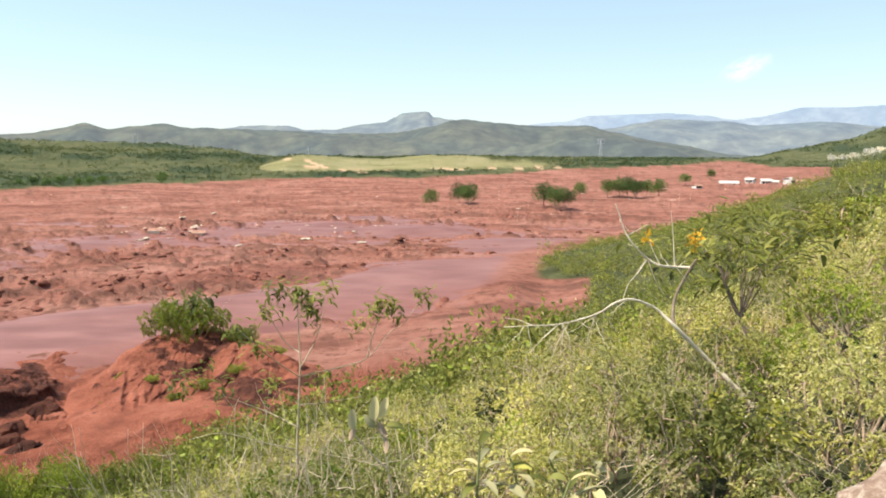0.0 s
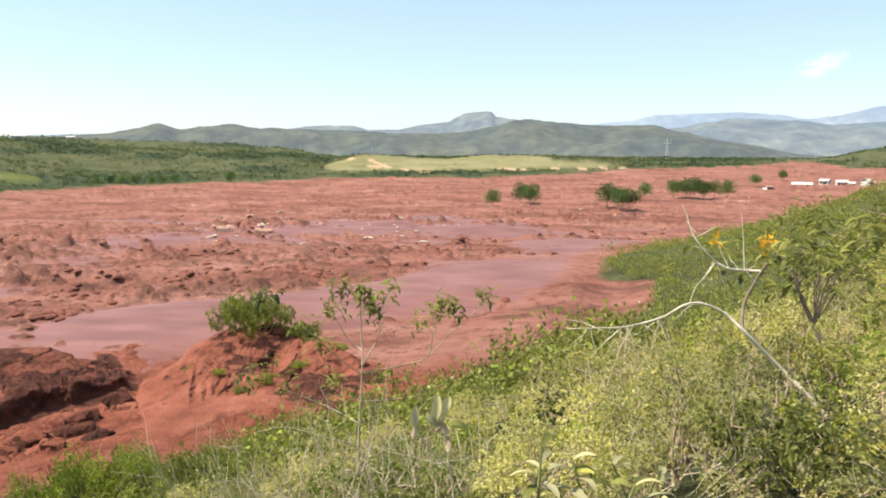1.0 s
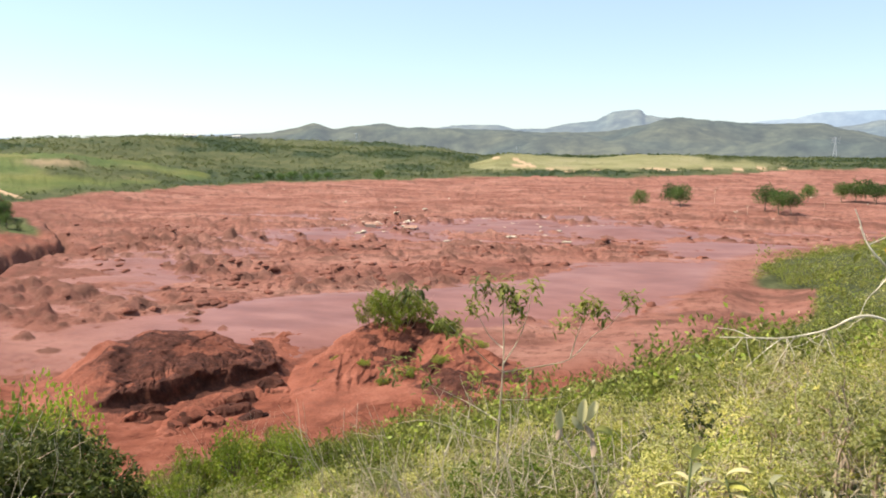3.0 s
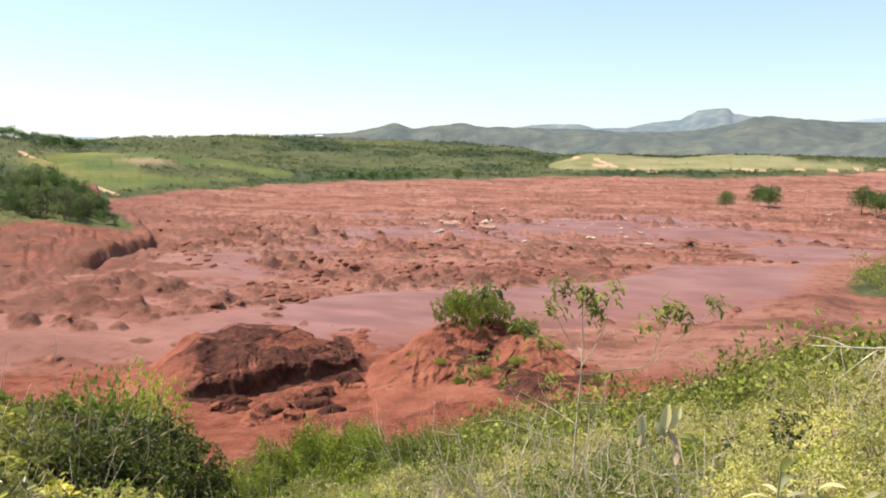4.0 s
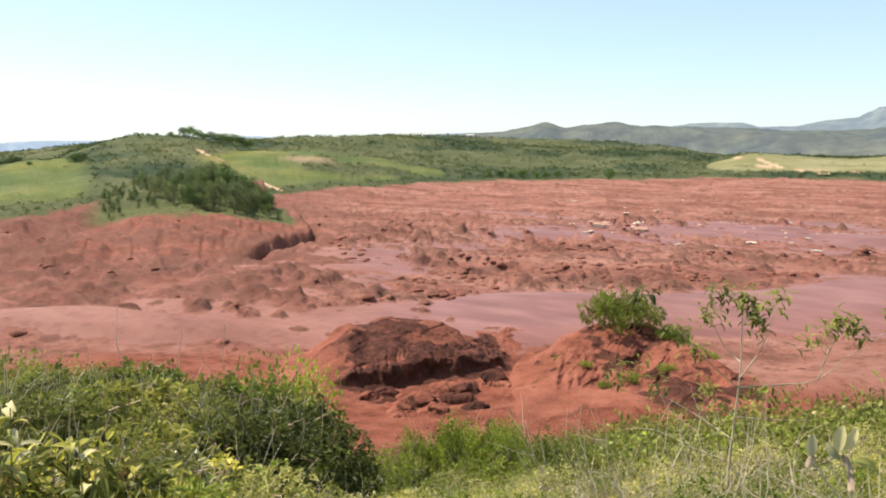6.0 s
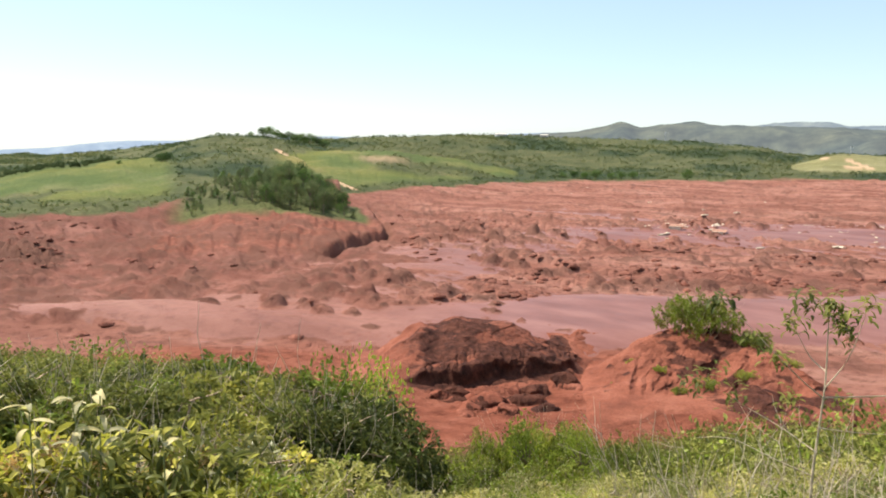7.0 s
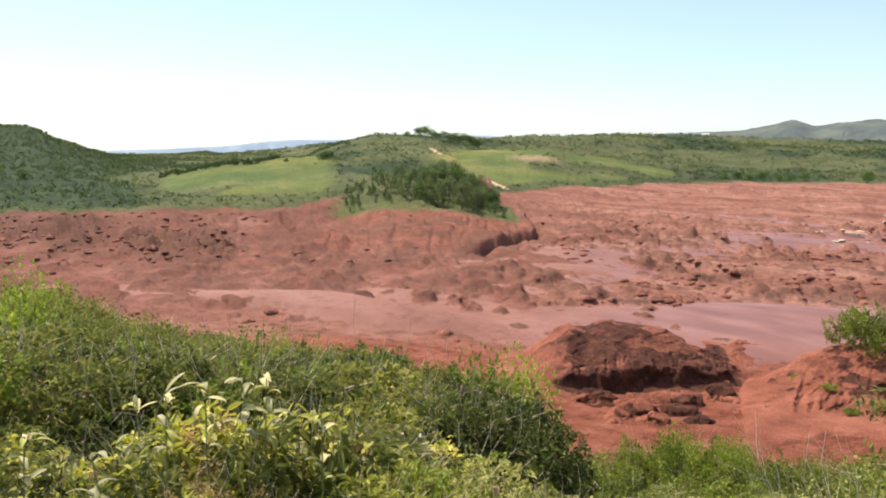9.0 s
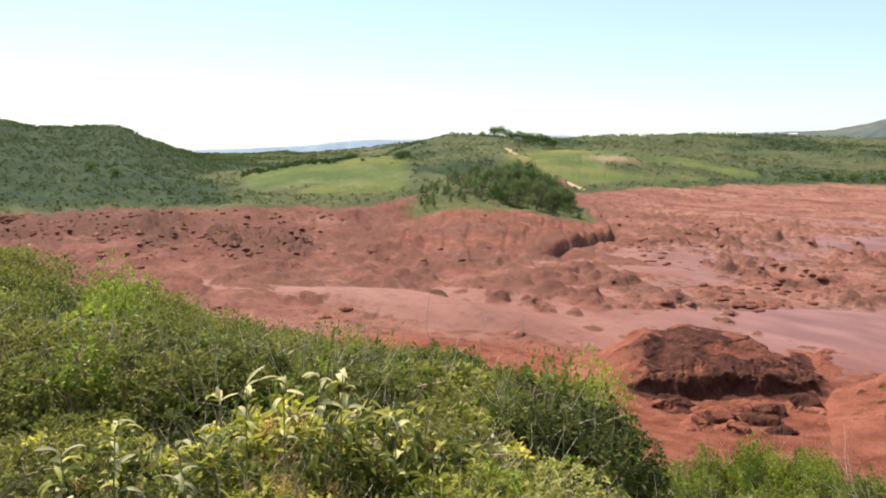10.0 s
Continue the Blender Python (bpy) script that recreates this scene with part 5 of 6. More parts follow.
def leaf_head(parent, centre, n, length, width, mat, rng, droop=0.3, spread=1.0, label="", scatter=0.15):
    pieces = []
    for i in range(n):
        a = i * 2.399
        way = np.array([math.cos(a) * spread, math.sin(a) * spread, rng.uniform(-droop, 0.7)])
        pieces.append(blade(centre + rng.normal(size=3) * length * scatter, way, np.cross(way, (0, 0, 1)), length * rng.uniform(0.7, 1.2), width * rng.uniform(0.8, 1.2), rng.uniform(0.3, 1.1), 4))
    return tagged(part("leaf_head", mesh_of("leaf_head", *join(pieces), [mat], True), parent, label), kind="stuff")


def root_of(x, y):
    return float(ground_z(np.array([x]), np.array([y]))[0])


def sapling():
    rng = np.random.RandomState(51)
    d = 8.8
    x, y = plan(11.1, d)
    e = holder("sapling", "slender sapling with bare branches and leaf tufts", "sapling", m=Matrix.Translation((x, y, root_of(x, y))))
    inv = np.array([x, y, root_of(x, y)])
    q = lambda pts: [at(a, h, d + o) - inv for a, h, o in pts]
    limb("stem", [np.array([0, 0, -0.2])] + q([(11.1, -25.7, 0), (11.2, -22.5, 0), (11.0, -19.4, 0.02), (10.8, -16.1, 0), (10.85, -12.9, 0), (10.9, -11.4, 0)]), [0.022, 0.016, 0.009, 0.004], TWIG, e)
    boughs = []
    for pts in (
            [(10.9, -17.0, 0), (12.2, -16.1, -0.2), (13.9, -14.6, -0.4), (15.4, -13.2, -0.5), (17.0, -11.7, -0.6), (17.6, -11.1, -0.6)],
            [(10.8, -15.3, 0), (11.8, -14.5, 0.15), (12.6, -13.2, 0.2), (12.9, -12.4, 0.2)],
            [(10.8, -17.0, 0), (8.0, -16.5, 0.3), (5.8, -15.9, 0.5), (4.1, -14.1, 0.6), (3.0, -13.4, 0.7), (1.6, -11.6, 0.7)],
            [(10.8, -16.4, 0), (9.5, -14.2, -0.2), (8.7, -11.2, -0.3)],
            [(5.8, -15.9, 0.5), (5.2, -13.8, 0.5), (4.5, -12.1, 0.5)],
            [(11.0, -20.6, 0), (13.2, -19.4, 0.2), (15.2, -18.5, 0.3), (16.8, -17.8, 0.3)],
            [(11.2, -22.1, 0), (13.7, -21.4, -0.3), (16.6, -20.5, -0.5), (19.0, -20.7, -0.6)],
            [(11.1, -23.7, 0), (14.6, -23.8, -0.2), (17.5, -23.7, -0.3)],
            [(11.0, -19.0, 0), (8.4, -18.9, 0.3), (6.0, -18.6, 0.5)]):
        boughs.append((q(pts), limb("branch", q(pts), [0.008, 0.005, 0.002], TWIG, e, 5)))
    for a, h, o, n in ((12.3, -10.7, 0.1, 9), (10.7, -10.9, 0, 12), (8.6, -10.8, -0.3, 8), (13.0, -12.3, 0.2, 9), (10.0, -11.8, 0, 11), (9.8, -12.6, 0.1, 7), (17.6, -11.0, -0.6, 8), (15.4, -13.4, -0.5, 5), (13.8, -14.8, -0.4, 6), (4.5, -11.9, 0.5, 11), (3.6, -12.4, 0.7, 8), (5.4, -12.4, 0.5, 7), (1.5, -11.3, 0.7, 9), (6.3, -13.5, 0.5, 5), (16.8, -17.7, 0.3, 5), (17.9, -16.2, 0.3, 4), (19.2, -17.0, 0.2, 6), (13.0, -17.2, 0.2, 5), (9.0, -17.3, 0.3, 5)):
        c = at(a, h, d + o) - inv
        gap, bough = min(((min(np.linalg.norm(c - p) for p in pts), b) for pts, b in boughs), key=lambda v: v[0])
        leaf_head(bough if gap < 0.5 else e, c, int(n * 5), 0.11, 0.034, LEAF_SLOPE if rng.uniform() < 0.5 else LEAF_DARK, rng, 0.9, scatter=0.6)


sapling()


def dried_plant():
    rng = np.random.RandomState(52)
    d = 2.6
    x, y = plan(4.2, d)
    g = root_of(x, y)
    e = holder("dried_plant", "withered plant with pale upright broad leaves", "plant", m=Matrix.Translation((x, y, g)))
    inv = np.array([x, y, g])
    limb("stem", [np.array([0.02, 0, -0.1]), at(3.8, -26, d) - inv, at(4.2, -22.9, d) - inv, at(4.5, -20.6, d) - inv, at(5.0, -19.6, d) - inv], [0.004, 0.002], TWIG, e)
    limb("branch", [at(4.3, -23.0, d) - inv, at(5.4, -22.0, d) - inv, at(6.4, -20.9, d) - inv, at(6.75, -20.3, d) - inv], [0.003, 0.002], TWIG, e, 5)
    c, s = math.cos(radians(4)), math.sin(radians(4))
    right = np.array([c, s, 0.0])
    for a, h, w, ln, wd, curl, mat in ((5.2, -19.8, (0.1, 0, 1), 0.085, 0.036, 0.25, LEAF_DRY), (4.8, -19.6, (0.45, 0.1, 1), 0.075, 0.03, 0.7, LEAF_DRY), (6.8, -20.3, (0.05, 0, 1), 0.07, 0.032, 0.2, LEAF_DRY), (6.6, -20.2, (-0.3, 0, -0.8), 0.045, 0.02, 0.8, STEM), (4.9, -19.9, (0.4, 0.2, -0.7), 0.06, 0.022, 1.0, STEM), (4.2, -20.2, (0.9, 0.1, 0.1), 0.07, 0.03, 1.2, LEAF_SCRUB), (4.4, -20.8, (0.2, -0.2, -1), 0.06, 0.022, 0.7, STEM), (5.0, -20.2, (-0.5, -0.2, 0.5), 0.06, 0.026, 0.9, LEAF_DRY)):
        part("leaf", mesh_of("leaf", *blade(at(a, h, d) - inv, w, right + rng.normal(size=3) * 0.2, ln, wd, curl), [mat], True), e)


dried_plant()


def dead_branch():
    d = 6.2
    x, y = plan(-24.5, d)
    g = root_of(x, y)
    e = holder("dead_tree", "pale leafless tree with long arching branch", "dead tree", m=Matrix.Translation((x, y, g)))
    inv = np.array([x, y, g])
    q = lambda pts: [at(a, h, d + o) - inv for a, h, o in pts]
    limb("trunk", [np.array([0, 0, -0.15])] + q([(-23.4, -18.6, 0), (-20.6, -16.2, 0), (-19.2, -15.0, 0), (-17.1, -13.1, -0.1), (-16.2, -12.3, -0.1)]), [0.026, 0.017, 0.012], BARK_PALE, e, 8)
    limb("branch", q([(-16.2, -12.3, -0.1), (-15.5, -11.75, -0.1), (-14.0, -11.25, -0.2), (-12.8, -11.5, -0.3), (-11.4, -12.4, -0.3), (-8.9, -13.2, -0.4), (-6.7, -13.4, -0.5), (-4.6, -13.55, -0.5)]), [0.012, 0.009, 0.006, 0.0025], BARK_PALE, e, 7)
    limb("branch", q([(-16.9, -12.9, -0.1), (-16.8, -12.0, 0), (-17.0, -10.7, 0.1), (-17.9, -8.8, 0.2), (-18.3, -8.2, 0.2)]), [0.014, 0.01], BARK, e, 6)
    limb("branch", q([(-17.9, -8.8, 0.2), (-16.9, -8.8, 0.2), (-15.8, -8.75, 0.1), (-14.9, -8.3, 0.1), (-13.9, -7.35, 0), (-13.2, -6.3, 0), (-12.8, -5.1, 0), (-12.5, -4.4, 0)]), [0.011, 0.008, 0.003], BARK_PALE, e, 6)
    for pts in ([(-14.9, -8.3, 0.1), (-14.2, -9.4, 0), (-13.6, -10.2, 0), (-13.2, -11.5, -0.1)], [(-8.7, -13.2, -0.4), (-7.6, -14.2, -0.5), (-6.4, -15.5, -0.5)], [(-9.5, -13.0, -0.4), (-8.6, -14.6, -0.3), (-7.9, -16.6, -0.2)], [(-16.8, -8.8, 0.2), (-16.6, -6.6, 0.2), (-16.4, -4.9, 0.2)], [(-15.8, -8.75, 0.1), (-15.2, -7.6, 0.1), (-15.0, -6.9, 0.1)], [(-14.9, -8.3, 0.1), (-15.6, -10.0, 0.2), (-16.2, -10.8, 0.3)], [(-11.4, -12.4, -0.3), (-10.8, -14.2, -0.2), (-10.9, -15.6, 0)], [(-13.4, -6.7, 0), (-14.3, -6.2, 0.1), (-14.9, -5.8, 0.1)], [(-6.7, -13.4, -0.5), (-5.6, -13.0, -0.5), (-4.4, -12.9, -0.6)]):
        limb("twig", q(pts), [0.005, 0.0015], BARK_PALE, e, 5)
    rng = np.random.RandomState(53)
    for i in range(22):
        a = rng.uniform(-13.5, -4.8) if i < 15 else rng.uniform(-17.5, -12.8)
        h = np.interp(a, [-14, -12.8, -11.4, -8.9, -4.6], [-11.25, -11.5, -12.4, -13.2, -13.55]) if i < 15 else np.interp(a, [-17.5, -15.8, -14.9, -13.2, -12.6], [-8.8, -8.75, -8.3, -6.3, -5])
        s = at(a, h, d - 0.3 if i < 15 else d + 0.1) - inv
        t = s + np.array([rng.normal() * 0.12, rng.normal() * 0.12, rng.uniform(-0.32, -0.08) if i < 15 else rng.uniform(-0.2, 0.16)])
        limb("twig", wander(s, t, 5, 0.3, rng), [0.003, 0.001], BARK_PALE, e, 4, finer=1)


dead_branch()


def flowering_tree():
    rng = np.random.RandomState(54)
    d = 7.2
    x, y = plan(-23.2, d)
    g = root_of(x, y)
    e = holder("flowering_tree", "small tree with dark leaves and yellow blossoms", "tree", m=Matrix.Translation((x, y, g)))
    inv = np.array([x, y, g])
    q = lambda pts: [at(a, h, d + o) - inv for a, h, o in pts]
    limb("trunk", [np.array([0, 0, -0.15])] + q([(-22.9, -16.0, 0), (-22.2, -13.7, 0), (-21.4, -12.2, 0), (-20.3, -9.9, 0), (-19.9, -8.6, 0)]), [0.035, 0.022, 0.014], BARK, e, 8)
    tips = [(-20.0, -7.1), (-18.6, -7.5), (-21.1, -6.7), (-22.6, -6.6), (-24.0, -7.3), (-24.8, -6.0), (-21.6, -8.9), (-19.4, -8.3), (-18.0, -6.8), (-20.2, -6.0), (-23.0, -8.4), (-22.0, -5.6), (-25.8, -7.0), (-15.0, -7.3)]
    for i, (a, h) in enumerate(tips):
        o = rng.uniform(-0.5, 0.6)
        bough = e
        if i < 13:
            bough = limb("branch", q([(-21.4 if a < -21.5 else -20.2, -12.2 if a < -21.5 else -9.7, 0), (a * 0.55 - 21 * 0.45, h * 0.6 - 4.0, o * 0.5), (a, h, o)]), [0.008, 0.002], BARK, e, 5)
        leaf_head(bough, at(a, h, d + o) - inv, 15, 0.14, 0.045, LEAF_DARK if rng.uniform() < 0.6 else LEAF_SLOPE, rng, 0.6, scatter=0.8)
        leaf_head(bough, at(a + 0.6, h - 0.8, d + o) - inv, 8, 0.14, 0.045, LEAF_DARK, rng, 0.8, scatter=0.9)
    for a, h in ((-14.9, -6.9), (-18.2, -6.6), (-18.0, -7.2)):
        v, f, _ = crown_arrays(rng, 20, np.array([at(a, h, d - 0.4) - inv]), np.array([0.038]), 0.045, 0.032, flat=1.5, inner=0.1)
        part("blossom", mesh_of("blossom", v, f, [FLOWER_YELLOW], False), e, "bright yellow blossom cluster")


flowering_tree()


def bare_sapling(az, d, top, label, seed):
    rng = np.random.RandomState(seed)
    x, y = plan(az, d)
    g = root_of(x, y)
    h = EYE + d * math.tan(radians(top)) - g
    e = holder("bare_sapling", label, "sapling", "bare saplings", Matrix.Translation((x, y, g)))
    stem = wander((0, 0, -0.2), (rng.normal() * 0.1, rng.normal() * 0.1, h), 7, 0.1, rng)
    limb("stem", stem, [0.008 * h, 0.0015 * h], TWIG, e, 6, finer=2)
    for i in range(9):
        s = stem[0] + (stem[-1] - stem[0]) * rng.uniform(0.45, 0.95)
        a = rng.uniform(0, 6.28)
        ln = h * rng.uniform(0.12, 0.3)
        limb("branch", wander(s, s + np.array([math.cos(a) * ln * 0.8, math.sin(a) * ln * 0.8, ln * 0.8]), 4, 0.2, rng), [0.003 * h, 0.001 * h], TWIG, e, 4, finer=2)


bare_sapling(50.1, 13.0, -18.8, "thin leafless pale sapling among green shrubs", 61)
bare_sapling(-25.5, 8.5, -13.0, "thin dry sapling in the scrub", 62)
bare_sapling(-11.5, 9.5, -15.0, "dry leafless stem in the scrub", 63)
for k, (az, d, h) in enumerate(((-5.6, 232, 4.0), (-6.4, 262, 5.0), (-17.2, 300, 5.5), (-18.0, 330, 5.0), (-4.2, 330, 6.0), (-11.2, 300, 4.5), (5.2, 262, 3.0), (-16.2, 280, 4.0))):
    bare_sapling(az, d, math.degrees(math.atan((h - EYE) / d)), "dead leafless tree standing in the mud", 70 + k)


def dry_twigs():
    rng = np.random.RandomState(55)
    for az, d, n, reach, top in ((16.5, 7.0, 34, 1.2, -19.3), (9.5, 7.6, 26, 1.0, -19.6), (2.0, 5.6, 24, 0.8, -20.4), (-9.5, 4.4, 22, 0.7, -20.8), (-16.5, 7.5, 24, 0.9, -16.6), (-24.5, 6.5, 18, 0.7, -16.6), (13.0, 4.6, 22, 0.8, -21.6), (20.5, 6.2, 26, 1.0, -20.6), (-2.5, 6.8, 20, 0.9, -18.8), (-7.5, 8.6, 20, 1.0, -16.6), (6.0, 4.2, 16, 0.6, -22.4)):
        x, y = plan(az, d)
        g = root_of(x, y)
        e = holder("dry_bush", "dry leafless bush of thin straw-coloured twigs", "bush", "dry bushes", Matrix.Translation((x, y, g)))
        h = EYE + d * math.tan(radians(top)) - g
        for i in range(n):
            a = rng.uniform(0, 6.28)
            tip = np.array([math.cos(a) * reach * rng.uniform(0.3, 1), math.sin(a) * reach * rng.uniform(0.3, 1), h * rng.uniform(0.7, 1.05)])
            base = np.array([tip[0] * 0.15, tip[1] * 0.15, -0.1])
            p = wander(base, tip, 6, 0.25, rng)
            s = [tube(p, [0.007, 0.0018], 4)]
            for _ in range(2):
                k = rng.randint(2, 5)
                s.append(tube(wander(p[k], p[k] + rng.normal(size=3) * np.array([0.2, 0.2, 0.12]) + (tip - base) * 0.12, 4, 0.2, rng), [0.004, 0.0012], 3))
            part("twig", mesh_of("twig", *join(s), [TWIG], True), e)


dry_twigs()


TWIG_GREEN = plain("green_stem", (0.2, 0.22, 0.08))
SEED = leaf_material("grey_seed_heads", [(0.5, 0.47, 0.42), (0.62, 0.59, 0.53), (0.72, 0.68, 0.6)], rough=0.8, through=0.3)


def seeding_weeds():
    """Tall weeds with flat grey seed heads on the brow of the hillside."""
    rng = np.random.RandomState(59)
    for az, el, d in ((-26.95, -1.0, 14.0), (-28.05, -0.9, 14.4), (-29.0, -0.65, 13.8), (-29.6, -0.5, 14.6)):
        p = at(az, el, d)
        g = root_of(p[0], p[1])
        top = p - np.array([p[0], p[1], g])
        e = holder("weed", "tall thin weed with flat grey seed head", "weed", "seeding weeds", Matrix.Translation((p[0], p[1], g)))
        limb("stem", [np.array([0.08, -0.1, -0.15]), top * 0.5 + np.array([0.05, 0, 0]), top], [0.012, 0.006], TWIG_GREEN, e, 5)
        centres = np.stack([rng.normal(size=9) * 0.07, rng.normal(size=9) * 0.07, rng.uniform(-0.03, 0.02, 9)], 1) + top
        v, f, _ = crown_arrays(rng, 160, centres, np.full(9, 0.04), 0.03, 0.022, flat=0.6, inner=0.1)
        tagged(part("seed_head", mesh_of("seed_head", v, f, [SEED]), e, "flat grey-white seed head"), kind="stuff")


seeding_weeds()


def broadleaf_plants():
    rng = np.random.RandomState(56)
    for az, el, d in ((71.5, -17.9, 5.6), (69.5, -17.2, 5.5), (66.8, -17.0, 5.7), (64.2, -17.2, 5.5), (62.4, -16.8, 5.4), (78.5, -19.0, 5.2), (82.0, -20.5, 5.0), (74.5, -20.5, 4.6), (58.5, -19.8, 5.2), (-8.0, -22.4, 3.0), (-11.5, -22.6, 3.2), (-5.0, -22.2, 2.9), (-2.8, -21.6, 3.1), (-9.6, -23.6, 2.8)):
        p = at(az, el, d)
        g = root_of(p[0], p[1])
        inv = np.array([p[0], p[1], g])
        e = holder("broadleaf_plant", "broad-leaved plant with pale curling dry leaves", "plant", "broad-leaved plants", Matrix.Translation(inv))
        top = p - inv
        limb("stem", [np.array([0, 0, -0.15]), top * 0.5 + np.array([rng.normal() * 0.04, rng.normal() * 0.04, 0]), top], [0.009, 0.004], TWIG_GREEN, e, 5)
        for i in range(14):
            a = i * 2.4 + rng.uniform(-0.4, 0.4)
            h = top[2] - 0.5 * rng.uniform(0, 1) ** 1.3
            way = np.array([math.cos(a), math.sin(a), rng.uniform(0.1, 1.4)])
            part("leaf", mesh_of("leaf", *blade((0, 0, h), way, np.cross(way, (0, 0, 1)) + rng.normal(size=3) * 0.25, rng.uniform(0.08, 0.15) * (1.3 if az > 0 else 1.0), rng.uniform(0.026, 0.045) * (1.25 if az > 0 else 1.0), rng.uniform(0.4, 2.2)), [LEAF_DRY if rng.uniform() < (0.55 if az > 0 else 0.85) else (LEAF_SCRUB if rng.uniform() < 0.7 else LEAF_DARK)], True), e)


broadleaf_plants()


def flowering_shrubs():
    s = shrub("flowering_shrub", "yellow-green shrub with faded orange flower heads", 57, 1680, 0.75, 1.5, 0.34, 0.16, 0.046, [LEAF_LIME, LEAF_DARK], [0.78, 0.22], "flowering shrubs", flowers=FLOWER)
    first = True
    for i, (az, d, top) in enumerate(((62.5, 6.0, -17.3), (66.5, 5.2, -19.5), (70.5, 4.6, -20.5), (76.0, 5.4, -19.5), (68.8, 6.2, -18.2), (65.0, 6.0, -18.0), (72.0, 6.3, -18.9), (73.5, 4.2, -23.0), (66.0, 4.0, -24.5))):
        x, y = plan(az, d)
        g = root_of(x, y)
        k = (EYE + d * math.tan(radians(top)) - g) / 1.75
        m = Matrix.Translation((x, y, g - 0.05)) @ Matrix.Rotation(i * 1.3, 4, "Z") @ Matrix.Diagonal((min(k, 1.1), min(k, 1.1), k, 1))
        if first:
            put(s, m)
            first = False
        else:
            another(s, m)


flowering_shrubs()


def bright_trees():
    b = tree("young_tree", "young light green tree above the scrub", 58, 5.0, 3.4, 1500, 0.16, LEAF_BRIGHT, "young trees on the slope", lobes=12)
    x, y = plan(78.6, 24)
    g = root_of(x, y)
    put(b, Matrix.Translation((x, y, g)) @ Matrix.Diagonal((0.8, 0.8, (EYE + 24 * math.tan(radians(-7.9)) - g) / 5.0, 1)))
    for i, (az, d, top, w) in enumerate(((43.5, 26, -15.4, 0.8), (46.0, 24, -15.6, 0.9), (27.2, 33, -20.2, 0.6), (31.6, 34, -20.0, 0.6), (79.5, 20, -11.8, 0.8), (-2.5, 34, -15.6, 0.9), (1.5, 30, -17.5, 0.9))):
        x, y = plan(az, d)
        g = root_of(x, y)
        another(b, Matrix.Translation((x, y, g)) @ Matrix.Rotation(i * 1.1, 4, "Z") @ Matrix.Diagonal((w, w, max(EYE + d * math.tan(radians(top)) - g, 1.2) / 5.0, 1)))


bright_trees()


def foot_bushes():
    b = shrub("leafy_bush", "leafy green bush at the foot of the slope", 18, 4900, 1.7, 2.6, 0.62, 0.17, 0.075, [LEAF_SLOPE, LEAF_BRIGHT, LEAF_DARK], [0.4, 0.48, 0.12], "bushes at the slope foot", lobes=20)
    for i, (az, d, top) in enumerate(((33.8, 39, -19.9), (31.5, 37, -19.6), (29.5, 38, -19.8), (27.5, 37, -19.9), (25.4, 36, -20.5), (36.0, 35, -22.0), (38.6, 34, -23.2), (23.3, 35, -20.9), (30.4, 31, -22.2), (26.2, 30, -22.8), (34.2, 30, -23.4), (21.0, 36, -20.6), (18.5, 37, -20.4), (41.0, 33, -23.5))):
        x, y = plan(az, d)
        g = root_of(x, y)
        m = Matrix.Translation((x, y, g - 0.1)) @ Matrix.Rotation(i * 1.7, 4, "Z") @ Matrix.Diagonal((0.8, 0.8, max(EYE + d * math.tan(radians(top)) - g, 0.9) / 3.1, 1))
        if i:
            another(b, m)
        else:
            put(b, m)


foot_bushes()


def boulder():
    m, n, l, b = material("lichen_rock", 0.85, 0.2)
    c = ramp(n, l, noise_of(n, l, 11, 8, rough=0.7), [(0.36, (0.16, 0.1, 0.075)), (0.49, (0.3, 0.2, 0.14)), (0.58, (0.52, 0.42, 0.32)), (0.64, (0.25, 0.16, 0.11))])
    l.new(c, b.inputs["Base Color"])
    bump(n, l, noise_of(n, l, 14, 8, rough=0.7), 0.8, 0.03, b)
    bm = bmesh.new()
    bmesh.ops.create_icosphere(bm, subdivisions=5, radius=1.0)
    for v in bm.verts:
        p = v.co.copy()
        k = 1 + 0.16 * noise.noise(p * 1.6) + 0.06 * noise.noise(p * 5) + 0.025 * noise.noise(p * 14)
        s = lambda q: math.copysign(abs(q) ** 0.6, q)
        v.co = Vector((s(p.x) * 0.62 * k, s(p.y) * 0.5 * k, s(p.z) * 0.62 * k))
    me = bpy.data.meshes.new("boulder")
    bm.to_mesh(me)
    bm.free()
    for f in me.polygons:
        f.use_smooth = True
    me.materials.append(m)
    x, y = plan(-45.3, 2.2)
    ob = new("boulder", me)
    ob.matrix_world = pose(x, y, root_of(x, y) + 0.48, 0, -18, 20)
    return tagged(ob, "pale lichen-spotted boulder at the hill edge", "rock")


boulder()

# ---- houses, wreckage and pylons across the mud ----
WHITE = plain("white_limewash", (0.64, 0.6, 0.54), vary=0.1, scale=0.8)
ROOF = plain("pale_roof_sheets", (0.56, 0.51, 0.44), vary=0.15, scale=1.0)
TILE = plain("clay_roof", (0.38, 0.2, 0.13), vary=0.25, scale=1.0)
HOLE = plain("dark_opening", (0.04, 0.035, 0.03), vary=0.2)
CREAM = plain("broken_plaster", (0.62, 0.5, 0.36), vary=0.3, scale=0.7)
STEEL = plain("galvanised_steel", (0.5, 0.5, 0.5), vary=0.1)


